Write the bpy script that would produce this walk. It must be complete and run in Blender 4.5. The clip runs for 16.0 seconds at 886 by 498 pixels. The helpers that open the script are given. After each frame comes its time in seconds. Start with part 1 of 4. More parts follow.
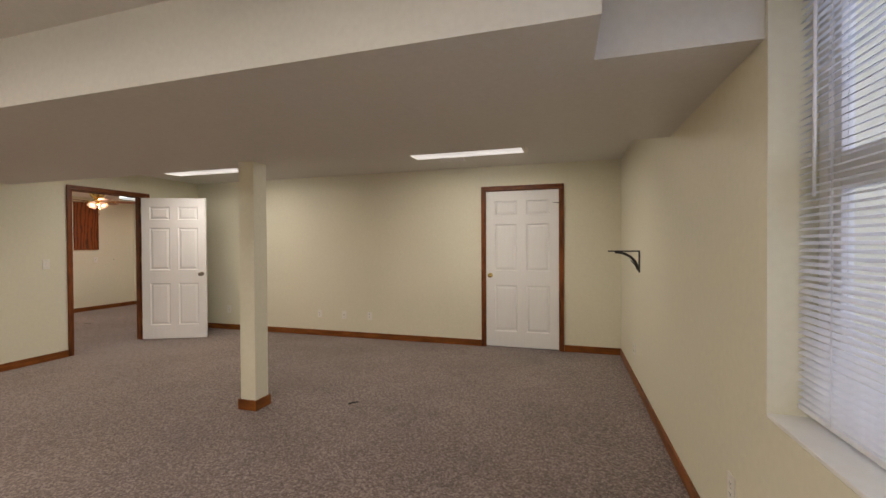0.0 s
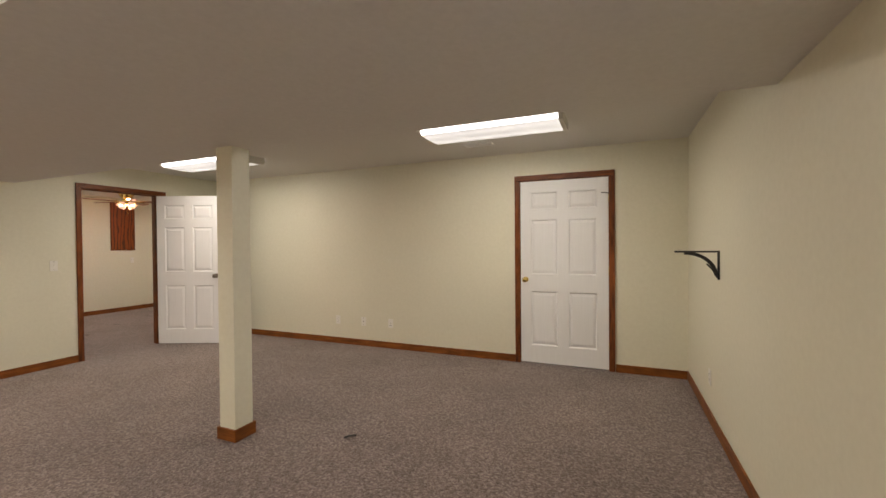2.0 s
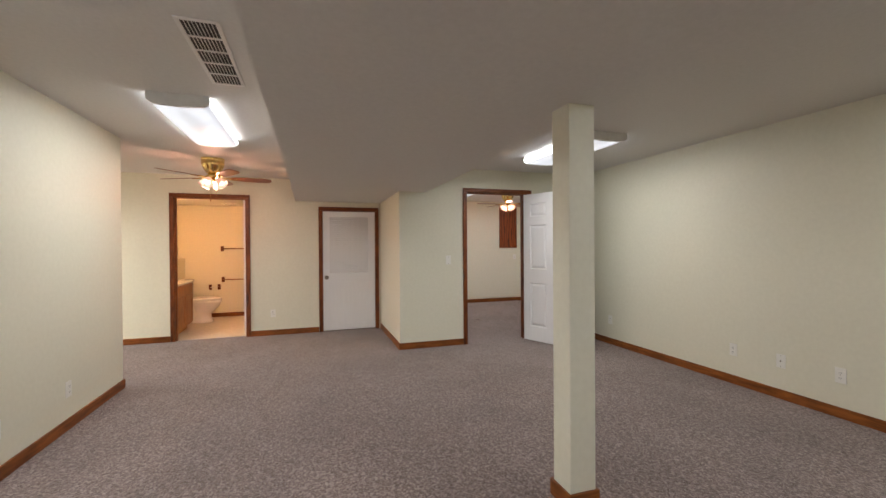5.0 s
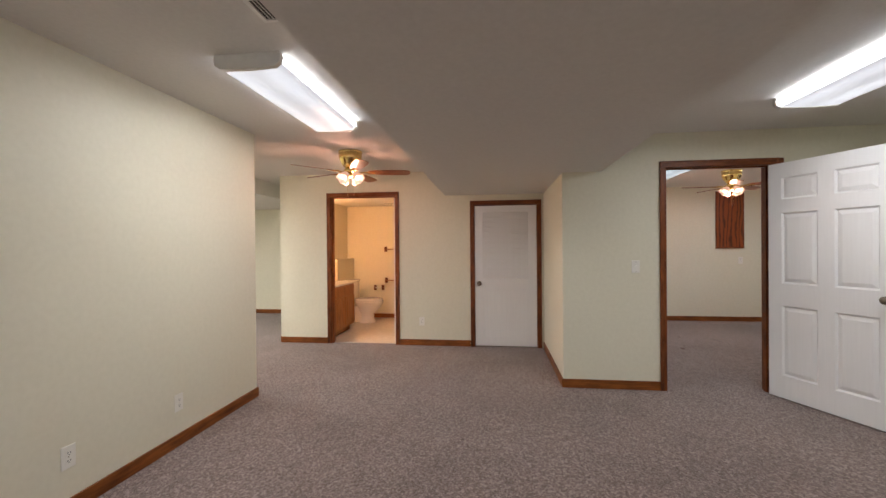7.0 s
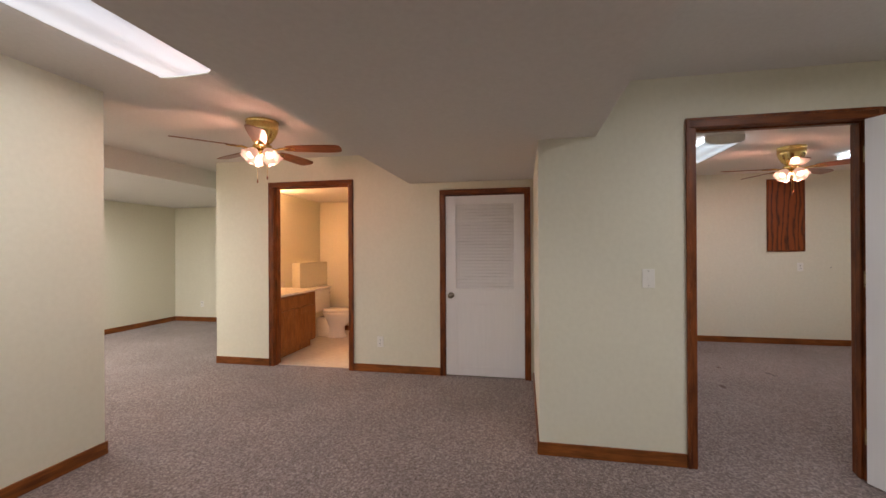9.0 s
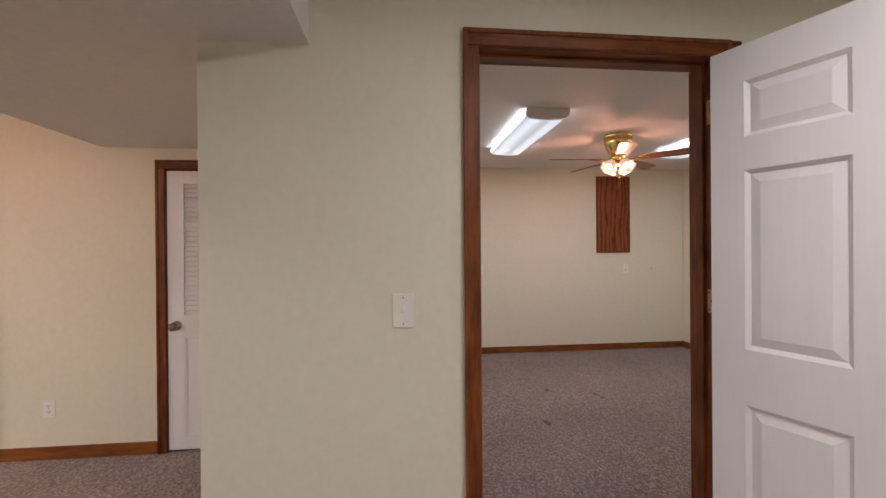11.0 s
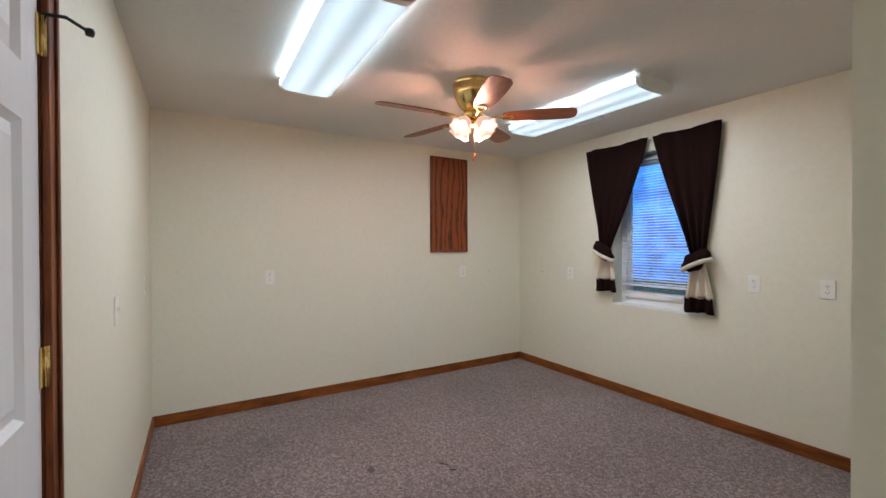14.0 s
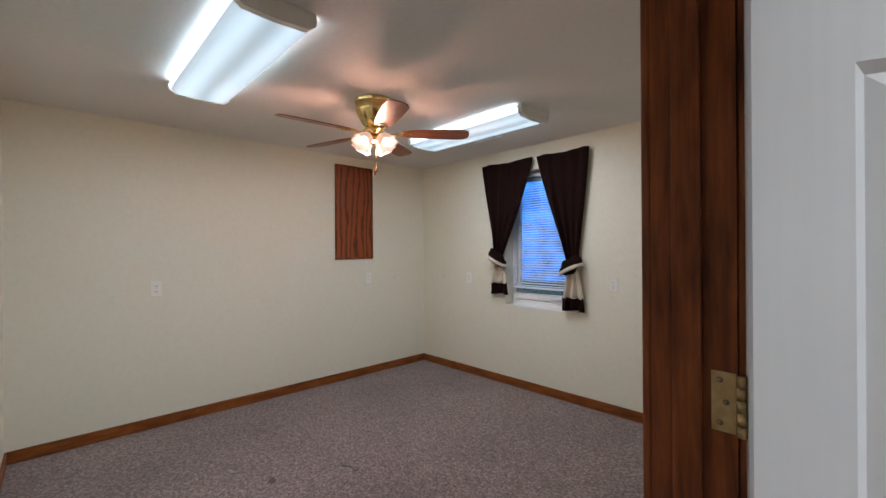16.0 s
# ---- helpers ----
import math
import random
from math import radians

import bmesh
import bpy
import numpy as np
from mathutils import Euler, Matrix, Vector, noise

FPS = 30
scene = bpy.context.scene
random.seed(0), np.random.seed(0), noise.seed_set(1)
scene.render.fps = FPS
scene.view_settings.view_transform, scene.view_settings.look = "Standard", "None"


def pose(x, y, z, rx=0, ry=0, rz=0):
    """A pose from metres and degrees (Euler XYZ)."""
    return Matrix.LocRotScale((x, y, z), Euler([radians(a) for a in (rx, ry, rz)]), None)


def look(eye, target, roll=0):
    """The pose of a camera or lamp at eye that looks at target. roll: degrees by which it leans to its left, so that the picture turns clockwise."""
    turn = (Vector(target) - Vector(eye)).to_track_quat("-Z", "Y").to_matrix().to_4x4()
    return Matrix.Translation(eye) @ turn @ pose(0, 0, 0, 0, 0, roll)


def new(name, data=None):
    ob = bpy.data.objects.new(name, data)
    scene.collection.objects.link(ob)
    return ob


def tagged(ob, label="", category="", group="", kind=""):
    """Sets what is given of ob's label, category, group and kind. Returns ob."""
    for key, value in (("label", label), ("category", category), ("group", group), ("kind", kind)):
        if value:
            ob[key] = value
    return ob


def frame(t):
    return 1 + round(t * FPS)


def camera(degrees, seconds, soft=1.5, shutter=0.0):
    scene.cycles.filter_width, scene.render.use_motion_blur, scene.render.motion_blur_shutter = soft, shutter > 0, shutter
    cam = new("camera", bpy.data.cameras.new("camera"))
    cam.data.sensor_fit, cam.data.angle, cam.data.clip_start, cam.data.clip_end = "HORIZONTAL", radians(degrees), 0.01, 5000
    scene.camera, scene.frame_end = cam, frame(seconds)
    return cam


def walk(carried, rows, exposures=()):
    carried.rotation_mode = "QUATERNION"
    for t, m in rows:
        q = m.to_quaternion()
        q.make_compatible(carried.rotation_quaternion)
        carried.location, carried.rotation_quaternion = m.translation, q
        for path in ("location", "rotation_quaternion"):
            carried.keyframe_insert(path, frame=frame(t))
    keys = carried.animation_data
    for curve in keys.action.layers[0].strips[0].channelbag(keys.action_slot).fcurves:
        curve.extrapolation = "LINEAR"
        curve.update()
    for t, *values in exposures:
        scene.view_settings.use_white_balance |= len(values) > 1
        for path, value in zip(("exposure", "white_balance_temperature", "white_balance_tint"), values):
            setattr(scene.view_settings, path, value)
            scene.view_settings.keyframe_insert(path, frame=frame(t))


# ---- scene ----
cam = camera(94.6, 16.0)
PATH = [
    (0, (-0.044, 0.755, 1.353), (-0.618, 2.671, 1.331), -0.3),
    (0.5, (-0.004, 0.953, 1.362), (-0.513, 2.887, 1.336), -0.5),
    (1, (-0.005, 1.138, 1.356), (-0.524, 3.07, 1.328), -0.4),
    (1.5, (-0.039, 1.325, 1.354), (-0.647, 3.23, 1.333), -0.4),
    (2, (-0.054, 1.484, 1.352), (-0.833, 3.326, 1.328), -0.5),
    (2.5, (-0.078, 1.642, 1.350), (-1.080, 3.373, 1.330), -0.4),
    (3, (-0.150, 1.745, 1.335), (-1.369, 3.331, 1.316), -0.4),
    (3.5, (-0.284, 1.880, 1.332), (-1.743, 3.248, 1.315), -0.4),
    (4, (-0.416, 1.994, 1.332), (-2.074, 3.112, 1.315), -0.4),
    (4.5, (-0.559, 2.152, 1.338), (-2.363, 3.016, 1.321), -0.4),
    (5, (-0.731, 2.280, 1.330), (-2.634, 2.894, 1.316), -0.4),
    (7.5, (-2.231, 2.854, 1.345), (-4.192, 2.462, 1.338), -0.4),
    (8, (-2.550, 2.998, 1.335), (-4.494, 2.531, 1.335), -0.3),
    (8.5, (-2.885, 3.134, 1.319), (-4.830, 2.665, 1.325), -0.3),
    (9, (-3.176, 3.274, 1.329), (-5.137, 2.881, 1.332), -0.3),
    (9.5, (-3.466, 3.460, 1.352), (-5.449, 3.201, 1.349), -0.3),
    (10, (-3.794, 3.644, 1.34), (-5.792, 3.551, 1.342), -0.3),
    (12.5, (-5.396, 4.4, 1.391), (-7.306, 4.993, 1.367), -0.5),
    (13, (-5.598, 4.449, 1.364), (-7.465, 5.177, 1.345), -0.4),
    (13.5, (-5.779, 4.500, 1.362), (-7.584, 5.367, 1.342), -0.2),
    (14, (-5.930, 4.495, 1.344), (-7.641, 5.524, 1.329), -0.2),
    (14.5, (-5.978, 4.505, 1.342), (-7.599, 5.676, 1.329), -0.2),
    (15, (-5.987, 4.527, 1.345), (-7.52, 5.811, 1.336), -0.2),
    (15.5, (-5.932, 4.490, 1.357), (-7.389, 5.857, 1.354), -0.3),
    (16, (-5.762, 4.445, 1.381), (-7.212, 5.822, 1.381), -0.4),
]
walk(cam, [(t, look(eye, target, roll)) for t, eye, target, roll in PATH], [
    (0.0, -0.16, 8100, 16), (1.0, -0.13, 9200, 19), (2.0, -0.02, 8300, 16), (3.0, 0.06, 7500, 14), (5.0, 0.00, 6850, 13), (9.0, -0.24, 6900, 18),
    (10.2, -0.13, 6950, 20), (12.5, 0.06, 7100, 28), (13.0, 0.24, 6650, 15), (14.5, 0.02, 6200, 9), (15.5, -0.02, 6350, 11), (16.0, -0.08, 6150, 10)])

# ---- world and light ----
world = bpy.data.worlds.new("world")
scene.world = world
world.use_nodes = True
wn = world.node_tree.nodes
sky = wn.new("ShaderNodeTexSky")
sky.sky_type = 'NISHITA'
sky.sun_disc = False
sky.sun_elevation = radians(25)
sky.sun_rotation = radians(200)
wn["Background"].inputs[1].default_value = 0.12
world.node_tree.links.new(sky.outputs[0], wn["Background"].inputs[0])
sun = new("sun", bpy.data.lights.new("sun", 'SUN'))
sun.data.energy, sun.data.angle, sun.data.color = 0.8, radians(15), (1.0, 0.95, 0.88)
sun.matrix_world = look((0, 0, 30), (8, 16, 14))

TUBE = (0.91, 0.96, 1.00)      # fluorescent tubes in the carpeted rooms
COOL = (0.80, 0.91, 1.04)     # cooler tubes in the back room


# ---- materials ----
def base_mat(name):
    m = bpy.data.materials.new(name)
    m.use_nodes = True
    return m, m.node_tree.nodes, m.node_tree.links, m.node_tree.nodes["Principled BSDF"]


def surface(name, dark, light, scale, rough, bump=0.0, metal=0.0, stretch=(1, 1, 1), detail=6.0, wear=0.08, rough_var=0.08,
            bump_scale=None, spec=0.5):
    """Two scales of variation: fine grain between dark and light, and broad faint wear."""
    m, n, l, p = base_mat(name)
    co, mp = n.new("ShaderNodeTexCoord"), n.new("ShaderNodeMapping")
    mp.inputs["Scale"].default_value = stretch
    l.new(co.outputs["Object"], mp.inputs["Vector"])
    fine, broad, ramp = n.new("ShaderNodeTexNoise"), n.new("ShaderNodeTexNoise"), n.new("ShaderNodeValToRGB")
    fine.inputs["Scale"].default_value, fine.inputs["Detail"].default_value = scale, detail
    broad.inputs["Scale"].default_value, broad.inputs["Detail"].default_value = 1.3, 4.0
    l.new(mp.outputs[0], fine.inputs["Vector"])
    l.new(co.outputs["Object"], broad.inputs["Vector"])
    ramp.color_ramp.elements[0].position, ramp.color_ramp.elements[1].position = 0.3, 0.7
    ramp.color_ramp.elements[0].color, ramp.color_ramp.elements[1].color = (*dark, 1), (*light, 1)
    l.new(fine.outputs["Fac"], ramp.inputs[0])
    hsv, mr = n.new("ShaderNodeHueSaturation"), n.new("ShaderNodeMapRange")
    mr.inputs["To Min"].default_value, mr.inputs["To Max"].default_value = 1 - wear, 1 + wear
    l.new(broad.outputs["Fac"], mr.inputs["Value"])
    l.new(mr.outputs[0], hsv.inputs["Value"])
    l.new(ramp.outputs[0], hsv.inputs["Color"])
    l.new(hsv.outputs[0], p.inputs["Base Color"])
    rr = n.new("ShaderNodeMapRange")
    rr.inputs["To Min"].default_value, rr.inputs["To Max"].default_value = rough - rough_var, rough + rough_var
    l.new(broad.outputs["Fac"], rr.inputs["Value"])
    l.new(rr.outputs[0], p.inputs["Roughness"])
    p.inputs["Metallic"].default_value = metal
    p.inputs["Specular IOR Level"].default_value = spec
    if bump:
        b = n.new("ShaderNodeBump")
        b.inputs["Strength"].default_value, b.inputs["Distance"].default_value = bump, 0.004
        src = fine
        if bump_scale:
            src = n.new("ShaderNodeTexNoise")
            src.inputs["Scale"].default_value, src.inputs["Detail"].default_value = bump_scale, 3.0
            l.new(co.outputs["Object"], src.inputs["Vector"])
        l.new(src.outputs["Fac"], b.inputs["Height"])
        l.new(b.outputs[0], p.inputs["Normal"])
    return m


def wood(name, dark, light, axis, rough=0.38, rings=9.0):
    """Stained wood, grain along one axis, with darker streaks and blotches of stain."""
    m, n, l, p = base_mat(name)
    co, mp = n.new("ShaderNodeTexCoord"), n.new("ShaderNodeMapping")
    s = [1.0, 1.0, 1.0]
    s["xyz".index(axis)] = 0.09
    mp.inputs["Scale"].default_value = s
    l.new(co.outputs["Object"], mp.inputs["Vector"])
    grain, streak, blotch = (n.new("ShaderNodeTexNoise") for _ in range(3))
    grain.inputs["Scale"].default_value, grain.inputs["Detail"].default_value = 160, 4
    streak.inputs["Scale"].default_value, streak.inputs["Detail"].default_value = rings * 3, 5
    streak.inputs["Distortion"].default_value = 1.2
    blotch.inputs["Scale"].default_value, blotch.inputs["Detail"].default_value = 16, 4
    for t in (grain, streak):
        l.new(mp.outputs[0], t.inputs["Vector"])
    mp2 = n.new("ShaderNodeMapping")
    mp2.inputs["Scale"].default_value = [0.35 if v < 1 else 1.0 for v in s]
    l.new(co.outputs["Object"], mp2.inputs["Vector"])
    l.new(mp2.outputs[0], blotch.inputs["Vector"])
    mix = n.new("ShaderNodeMath")
    mix.operation = 'MULTIPLY_ADD'
    l.new(grain.outputs["Fac"], mix.inputs[0])
    mix.inputs[1].default_value = 0.45
    l.new(streak.outputs["Fac"], mix.inputs[2])
    mix2 = n.new("ShaderNodeMath")
    mix2.operation = 'MULTIPLY_ADD'
    l.new(blotch.outputs["Fac"], mix2.inputs[0])
    mix2.inputs[1].default_value = 0.9
    l.new(mix.outputs[0], mix2.inputs[2])
    span = n.new("ShaderNodeMapRange")
    span.inputs["From Min"].default_value, span.inputs["From Max"].default_value = 0.85, 1.45
    l.new(mix2.outputs[0], span.inputs["Value"])
    ramp = n.new("ShaderNodeValToRGB")
    ramp.color_ramp.elements[0].color, ramp.color_ramp.elements[1].color = (*dark, 1), (*light, 1)
    l.new(span.outputs[0], ramp.inputs[0])
    l.new(ramp.outputs[0], p.inputs["Base Color"])
    p.inputs["Roughness"].default_value, p.inputs["Specular IOR Level"].default_value = rough, 0.28
    b = n.new("ShaderNodeBump")
    b.inputs["Strength"].default_value, b.inputs["Distance"].default_value = 0.15, 0.001
    l.new(grain.outputs["Fac"], b.inputs["Height"])
    l.new(b.outputs[0], p.inputs["Normal"])
    return m


def glow(name, colour, strength, base=(0.85, 0.85, 0.82)):
    m, n, l, p = base_mat(name)
    p.inputs["Base Color"].default_value = (*base, 1)
    p.inputs["Emission Color"].default_value = (*colour, 1)
    p.inputs["Emission Strength"].default_value = strength
    p.inputs["Roughness"].default_value = 0.3
    return m


def tube_glow(name, colour, peak, gap, spread, valley, edge, side):
    """Acrylic lens over two tubes: bright above each tube, dimmer between them, and clear at its upright sides."""
    m, n, l, p = base_mat(name)
    p.inputs["Base Color"].default_value = (0.85, 0.87, 0.85, 1)
    p.inputs["Emission Color"].default_value = (*colour, 1)
    co, sep = n.new("ShaderNodeTexCoord"), n.new("ShaderNodeSeparateXYZ")
    l.new(co.outputs["Object"], sep.inputs[0])
    ab, sub, sq, neg, ex, out = (n.new("ShaderNodeMath") for _ in range(6))
    ab.operation, sub.operation, sq.operation, neg.operation = 'ABSOLUTE', 'SUBTRACT', 'MULTIPLY', 'MULTIPLY'
    ex.operation, out.operation = 'EXPONENT', 'MULTIPLY_ADD'
    l.new(sep.outputs["Y"], ab.inputs[0])
    l.new(ab.outputs[0], sub.inputs[0])
    sub.inputs[1].default_value = gap
    l.new(sub.outputs[0], sq.inputs[0])
    l.new(sub.outputs[0], sq.inputs[1])
    l.new(sq.outputs[0], neg.inputs[0])
    neg.inputs[1].default_value = -1 / spread ** 2
    l.new(neg.outputs[0], ex.inputs[0])
    l.new(ex.outputs[0], out.inputs[0])
    out.inputs[1].default_value, out.inputs[2].default_value = peak, valley
    rim, total = n.new("ShaderNodeMath"), n.new("ShaderNodeMath")
    rim.operation, total.operation = 'GREATER_THAN', 'MULTIPLY_ADD'
    l.new(ab.outputs[0], rim.inputs[0])
    rim.inputs[1].default_value = edge
    l.new(rim.outputs[0], total.inputs[0])
    total.inputs[1].default_value = side
    l.new(out.outputs[0], total.inputs[2])
    l.new(total.outputs[0], p.inputs["Emission Strength"])
    return m


def ply_mat():
    """Stained plywood face with bold wavy grain running upright."""
    m, n, l, p = base_mat("stained_plywood")
    co, mp, wave, fine, ramp = (n.new(k) for k in ("ShaderNodeTexCoord", "ShaderNodeMapping", "ShaderNodeTexWave", "ShaderNodeTexNoise", "ShaderNodeValToRGB"))
    mp.inputs["Scale"].default_value = (1, 1, 0.22)
    l.new(co.outputs["Object"], mp.inputs["Vector"])
    wave.bands_direction = 'X'
    wave.inputs["Scale"].default_value, wave.inputs["Distortion"].default_value = 4.8, 8.0
    wave.inputs["Detail"].default_value, wave.inputs["Detail Scale"].default_value = 3.0, 1.6
    fine.inputs["Scale"].default_value = 90
    l.new(mp.outputs[0], wave.inputs["Vector"])
    l.new(mp.outputs[0], fine.inputs["Vector"])
    add = n.new("ShaderNodeMath")
    add.operation = 'MULTIPLY_ADD'
    l.new(fine.outputs["Fac"], add.inputs[0])
    add.inputs[1].default_value = 0.5
    l.new(wave.outputs["Fac"], add.inputs[2])
    e = ramp.color_ramp.elements
    e[0].position, e[0].color = 0.10, (0.030, 0.007, 0.003, 1)
    e[1].position, e[1].color = 0.85, (0.27, 0.062, 0.012, 1)
    e.new(0.42).color = (0.15, 0.033, 0.008, 1)
    l.new(add.outputs[0], ramp.inputs[0])
    l.new(ramp.outputs[0], p.inputs["Base Color"])
    p.inputs["Roughness"].default_value = 0.33
    return m


def carpet_mat():
    m, n, l, p = base_mat("carpet")
    co = n.new("ShaderNodeTexCoord")
    tuft, fleck, broad = n.new("ShaderNodeTexVoronoi"), n.new("ShaderNodeTexNoise"), n.new("ShaderNodeTexNoise")
    tuft.inputs["Scale"].default_value = 95
    fleck.inputs["Scale"].default_value, fleck.inputs["Detail"].default_value = 44, 8
    fleck.inputs["Roughness"].default_value = 0.75
    broad.inputs["Scale"].default_value, broad.inputs["Detail"].default_value = 1.4, 9
    broad.inputs["Roughness"].default_value = 0.62
    for t in (tuft, fleck, broad):
        l.new(co.outputs["Object"], t.inputs["Vector"])
    sep = n.new("ShaderNodeSeparateColor")
    l.new(tuft.outputs["Color"], sep.inputs[0])
    mix = n.new("ShaderNodeMath")
    mix.operation = 'MULTIPLY_ADD'
    l.new(sep.outputs[0], mix.inputs[0])
    mix.inputs[1].default_value = 0.40
    l.new(fleck.outputs["Fac"], mix.inputs[2])
    ramp = n.new("ShaderNodeValToRGB")
    e = ramp.color_ramp.elements
    e[0].position, e[0].color = 0.45, (0.105, 0.069, 0.060, 1)
    e[1].position, e[1].color = 0.98, (0.38, 0.305, 0.275, 1)
    mid = e.new(0.72)
    mid.color = (0.205, 0.148, 0.132, 1)
    l.new(mix.outputs[0], ramp.inputs[0])
    hsv, mr = n.new("ShaderNodeHueSaturation"), n.new("ShaderNodeMapRange")
    mr.inputs["From Min"].default_value, mr.inputs["From Max"].default_value = 0.3, 0.7
    mr.inputs["To Min"].default_value, mr.inputs["To Max"].default_value = 0.80, 1.16
    l.new(broad.outputs["Fac"], mr.inputs["Value"])
    l.new(mr.outputs[0], hsv.inputs["Value"])
    l.new(ramp.outputs[0], hsv.inputs["Color"])
    l.new(hsv.outputs[0], p.inputs["Base Color"])
    p.inputs["Roughness"].default_value, p.inputs["Specular IOR Level"].default_value = 0.95, 0.1
    p.inputs["Sheen Weight"].default_value = 0.25
    b = n.new("ShaderNodeBump")
    b.inputs["Strength"].default_value, b.inputs["Distance"].default_value = 0.8, 0.008
    l.new(mix.outputs[0], b.inputs["Height"])
    l.new(b.outputs[0], p.inputs["Normal"])
    return m


PAINT = surface("wall_paint", (0.72, 0.69, 0.55), (0.755, 0.725, 0.585), 30, 0.55, 0.03, bump_scale=160, wear=0.025)
CEIL = surface("ceiling_paint", (0.69, 0.67, 0.635), (0.73, 0.71, 0.675), 40, 0.8, 0.08, bump_scale=180, wear=0.03)
DOOR = surface("door_paint", (0.80, 0.80, 0.80), (0.83, 0.83, 0.83), 60, 0.32, 0.04, stretch=(1, 1, 0.06), wear=0.03)
WHITE = surface("white_enamel", (0.78, 0.77, 0.74), (0.82, 0.81, 0.78), 20, 0.35, 0.0, wear=0.03)
PLASTIC = surface("plate_plastic", (0.80, 0.78, 0.71), (0.83, 0.81, 0.74), 30, 0.35, 0.0, wear=0.03)
SLOT = surface("slot_shade", (0.03, 0.028, 0.025), (0.05, 0.045, 0.04), 60, 0.6)
CARPET = carpet_mat()
TRIM_D, TRIM_L = (0.055, 0.0135, 0.004), (0.270, 0.075, 0.019)
WOOD_Z = wood("stained_trim_upright", TRIM_D, TRIM_L, "z")
WOOD_X = wood("stained_trim_along", TRIM_D, TRIM_L, "x")
WOOD_Y = wood("stained_trim_across", TRIM_D, TRIM_L, "y")
BASE_X = wood("baseboard_along", (0.105, 0.028, 0.006), (0.310, 0.098, 0.022), "x")
BASE_Y = wood("baseboard_across", (0.105, 0.028, 0.006), (0.310, 0.098, 0.022), "y")
PLY = ply_mat()
OAK = wood("oak_cabinet", (0.20, 0.072, 0.018), (0.37, 0.15, 0.042), "z", 0.35)
BLADE = wood("fan_blade_wood", (0.12, 0.035, 0.013), (0.30, 0.10, 0.04), "x", 0.3)
BRASS = surface("brass", (0.70, 0.50, 0.17), (0.86, 0.66, 0.28), 40, 0.2, 0.0, 1.0, wear=0.06)
BRASS_OLD = surface("dull_brass", (0.40, 0.29, 0.13), (0.55, 0.42, 0.22), 60, 0.42, 0.0, 1.0, wear=0.1)
NICKEL = surface("worn_nickel", (0.20, 0.17, 0.13), (0.34, 0.30, 0.24), 40, 0.28, 0.0, 1.0)
CHROME = surface("chrome", (0.7, 0.7, 0.7), (0.8, 0.8, 0.8), 40, 0.12, 0.0, 1.0, rough_var=0.03)
IRON = surface("black_iron", (0.012, 0.012, 0.012), (0.03, 0.028, 0.026), 60, 0.45, 0.1)
BROWN = surface("brown_curtain", (0.008, 0.003, 0.0025), (0.018, 0.0065, 0.005), 300, 0.9, 0.2, wear=0.12, spec=0.08)
CREAM = surface("cream_curtain", (0.60, 0.52, 0.40), (0.70, 0.62, 0.50), 300, 0.85, 0.2)
PORCELAIN = surface("porcelain", (0.80, 0.77, 0.72), (0.84, 0.81, 0.76), 10, 0.12, 0.0, rough_var=0.03, wear=0.02)
VINYL = surface("vinyl_floor", (0.60, 0.54, 0.45), (0.70, 0.64, 0.55), 14, 0.4, 0.05)
COUNTER = surface("cultured_marble", (0.74, 0.71, 0.64), (0.84, 0.81, 0.74), 9, 0.2, 0.0, detail=9)
GRASS = surface("grass", (0.035, 0.07, 0.02), (0.08, 0.12, 0.035), 8, 0.9, 0.5)
LEAF = surface("shrub_leaf", (0.03, 0.07, 0.02), (0.07, 0.12, 0.04), 12, 0.6)
BARK = surface("bark", (0.08, 0.06, 0.045), (0.16, 0.12, 0.09), 20, 0.9, 0.5)
SIDING = surface("siding_paint", (0.5, 0.52, 0.55), (0.6, 0.62, 0.65), 12, 0.7, 0.1)
CAP = surface("plastic_end_cap", (0.70, 0.68, 0.62), (0.76, 0.74, 0.68), 20, 0.4)
BLIND = surface("blind_vinyl", (0.70, 0.72, 0.76), (0.80, 0.82, 0.86), 30, 0.4, 0.0)
SHADE_GLOW = glow("lit_frosted_shade", (1.0, 0.60, 0.44), 0.62, (0.22, 0.20, 0.19))
BULB_GLOW = glow("lit_bulb", (1.0, 0.75, 0.55), 5.0)
BATH_GLOW = glow("lit_vanity_globe", (1.0, 0.50, 0.22), 170.0)
LENS_MAIN = tube_glow("lit_acrylic_lens", (0.78, 0.87, 1.0), 0.28, 0.10, 0.055, 0.60, 0.18, 5.5)
LENS_COOL = tube_glow("lit_acrylic_lens_cool", (0.66, 0.86, 1.0), 0.48, 0.085, 0.058, 0.42, 0.156, 3.4)
MIRROR, _n, _l, _p = base_mat("mirror_glass")
_p.inputs["Metallic"].default_value, _p.inputs["Roughness"].default_value = 1.0, 0.02
_p.inputs["Base Color"].default_value = (0.85, 0.87, 0.86, 1)
GLASS, _n, _l, _p = base_mat("window_glass")
_p.inputs["Transmission Weight"].default_value, _p.inputs["Roughness"].default_value = 1.0, 0.0
_p.inputs["IOR"].default_value = 1.45
_p.inputs["Base Color"].default_value = (0.95, 0.97, 0.98, 1)


